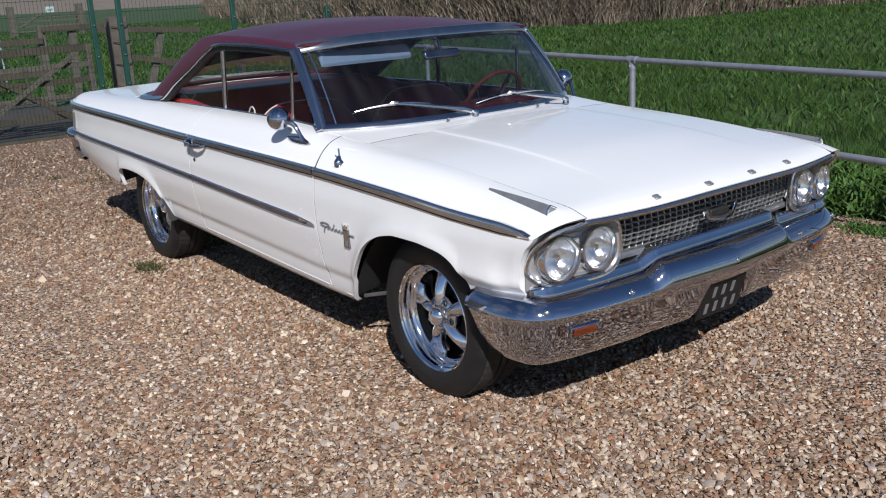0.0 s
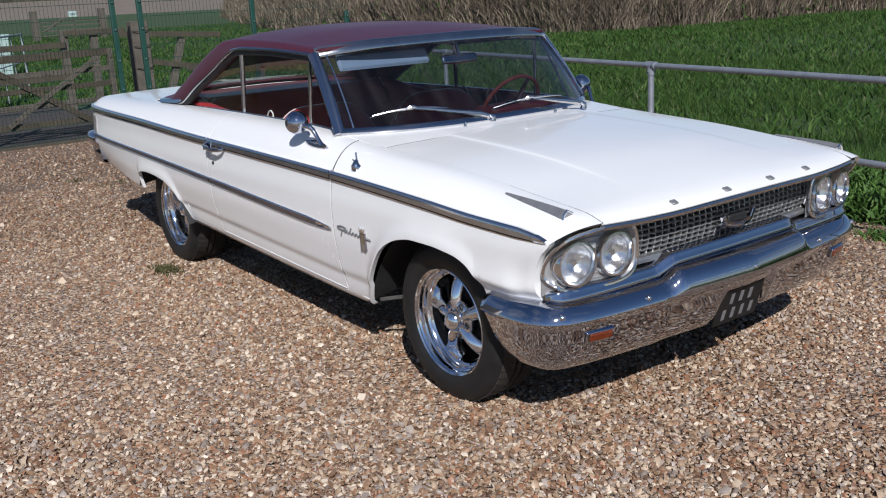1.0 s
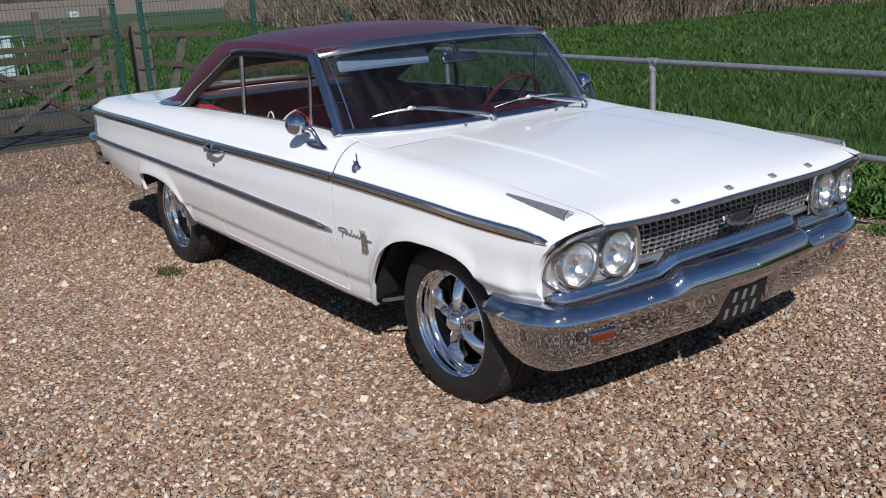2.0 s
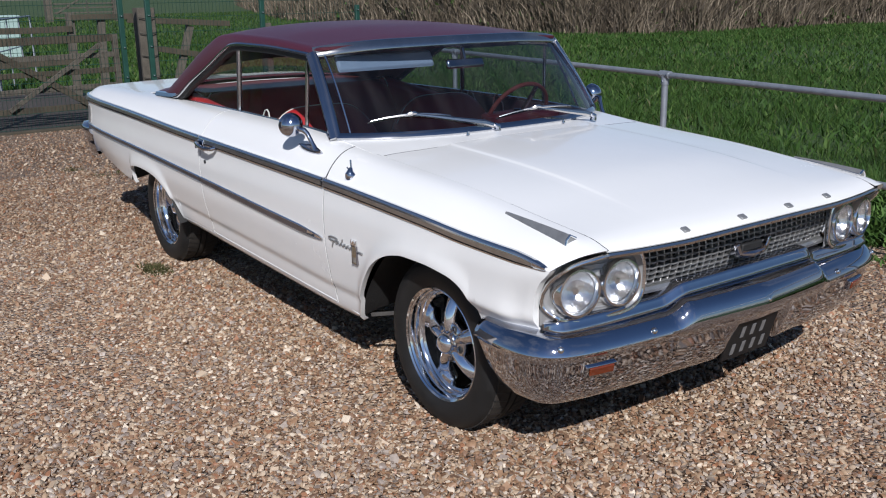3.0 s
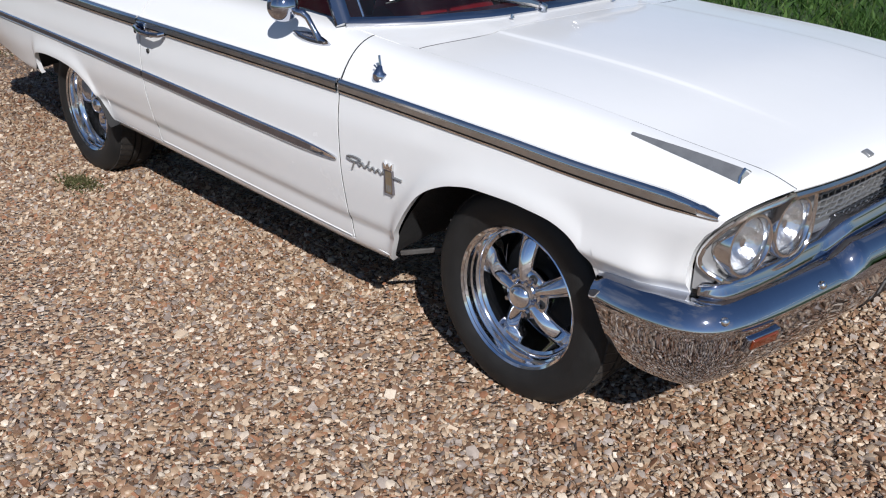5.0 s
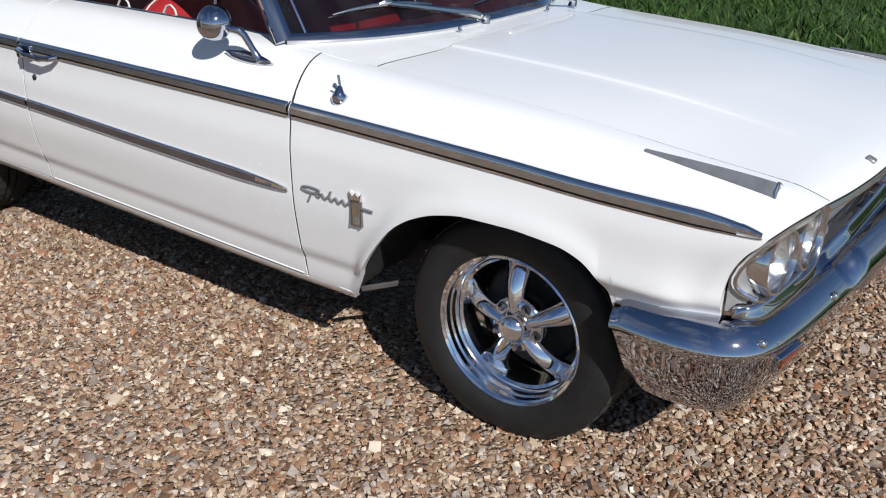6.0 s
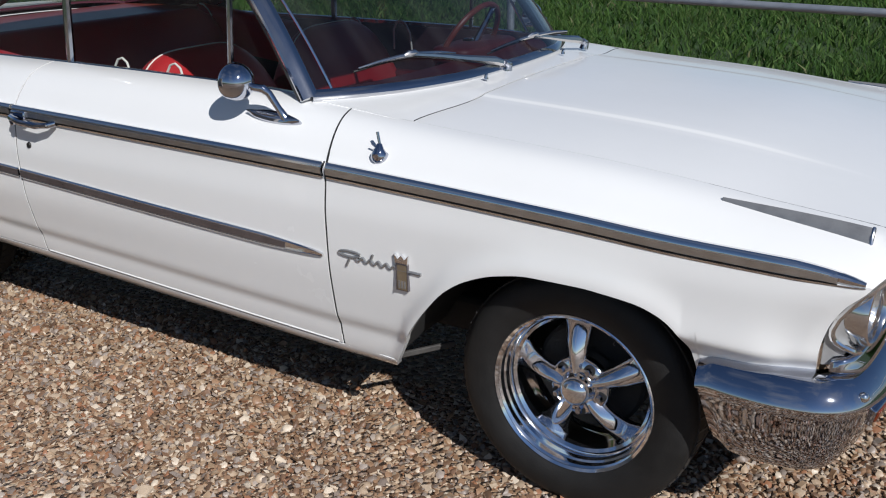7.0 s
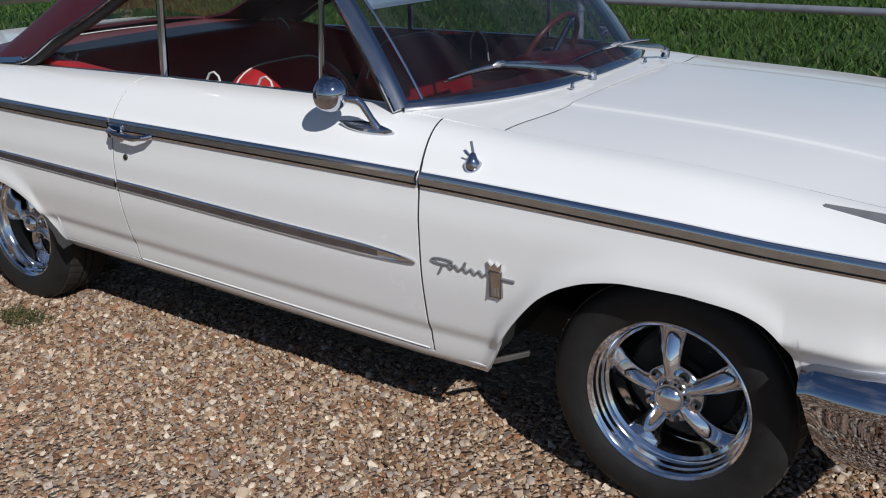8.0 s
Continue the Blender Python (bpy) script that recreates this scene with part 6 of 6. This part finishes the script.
def stone_field(name, xy, seed, size=0.0106):
    rng = np.random.default_rng(seed)
    n = len(xy)
    a = rng.uniform(0, 2 * np.pi, n)
    sx = size * np.exp(rng.normal(0, 0.28, n))
    sy = sx * rng.uniform(0.6, 0.95, n)
    sz = sx * rng.uniform(0.42, 0.75, n)
    tx, ty = rng.normal(0, 0.36, n), rng.normal(0, 0.36, n)
    z = rng.uniform(-0.005, 0.004, n)
    VV, FF, k = [], [], 0
    which = rng.integers(0, len(SHAPES), n)
    for s, (V, F) in enumerate(SHAPES):
        i = np.where(which == s)[0]
        if not len(i):
            continue
        p = V[None] * np.stack([sx[i], sy[i], sz[i]], 1)[:, None]
        x = p[..., 0] * np.cos(a[i])[:, None] - p[..., 1] * np.sin(a[i])[:, None]
        y = p[..., 0] * np.sin(a[i])[:, None] + p[..., 1] * np.cos(a[i])[:, None]
        zz = p[..., 2] + tx[i][:, None] * x + ty[i][:, None] * y
        q = np.stack([x + xy[i, 0][:, None], y + xy[i, 1][:, None], zz + z[i][:, None]], -1)
        VV.append(q.reshape(-1, 3))
        FF.append((F[None] + (np.arange(len(i)) * len(V))[:, None, None] + k).reshape(-1, 3))
        k += len(i) * len(V)
    V, F = np.concatenate(VV), np.concatenate(FF).astype(np.int32)
    me = bpy.data.meshes.new(name)
    me.vertices.add(len(V))
    me.vertices.foreach_set("co", V.astype(np.float32).ravel())
    me.loops.add(F.size)
    me.loops.foreach_set("vertex_index", F.ravel())
    me.polygons.add(len(F))
    me.polygons.foreach_set("loop_start", (np.arange(len(F)) * 3).astype(np.int32))
    me.update(calc_edges=True)
    me.shade_smooth()
    me.set_sharp_from_angle(angle=radians(46))
    return me


def jittered(x0, x1, y0, y1, step, seed):
    rng = np.random.default_rng(seed)
    gx, gy = np.meshgrid(np.arange(x0, x1, step), np.arange(y0, y1, step))
    p = np.stack([gx.ravel(), gy.ravel()], 1)
    return p + rng.uniform(-0.6, 0.6, p.shape) * step


def thinned(p, x_full, x_none, seed):
    """Keep all points on one side and fewer and fewer towards the other."""
    keep = np.random.default_rng(seed).uniform(0, 1, len(p)) < np.clip((p[:, 0] - x_none) / (x_full - x_none), 0, 1)
    return p[keep]


near = np.concatenate([thinned(jittered(-4.6, 2.4, -2.75, -0.55, 0.0145, 21), -2.9, -4.6, 41), jittered(-2.0, 0.6, -3.1, -2.75, 0.0155, 27), jittered(0.15, 2.2, -0.55, 1.6, 0.017, 22)])
mid = np.concatenate([jittered(-9.7, -6.6, -2.7, 0.9, 0.036, 25), jittered(-6.6, -3.2, -0.4, 0.6, 0.03, 26), jittered(-6.6, -3.0, -2.7, -0.4, 0.021, 23), jittered(-0.2, 1.6, 1.6, 2.85, 0.026, 24)])
me = stone_field("stones", near, 31)
part_s = stuff("gravel_stones", me, PEBBLE, "loose brown, cream and grey flint gravel", "gravel")
me = stone_field("stones_mid", mid, 32, 0.0120)
part_m = stuff("gravel_stones", me, DUSTY_PEBBLE, "loose brown, cream and grey flint gravel", "gravel")
r = random.Random(5)
singles = []
for V, F in SHAPES:
    me = bpy.data.meshes.new("stone")
    me.from_pydata([tuple(map(float, v)) for v in V], [], [tuple(map(int, f)) for f in F])
    me.materials.append(PEBBLE_ONE)
    me.shade_smooth()
    me.set_sharp_from_angle(angle=radians(46))
    singles.append(me)
for i in range(280):
    st = new("stone", r.choice(singles))
    x, y = r.uniform(-1.4, 1.6), r.uniform(-2.4, -1.05)
    q = 0.012 * math.exp(r.gauss(0, 0.28))
    st.matrix_basis = Matrix.LocRotScale((x, y, 0.005), Euler((r.gauss(0, 0.25), r.gauss(0, 0.25), r.uniform(0, 6.28))), (q, q * 0.8, q * 0.55))
    st.parent = yard
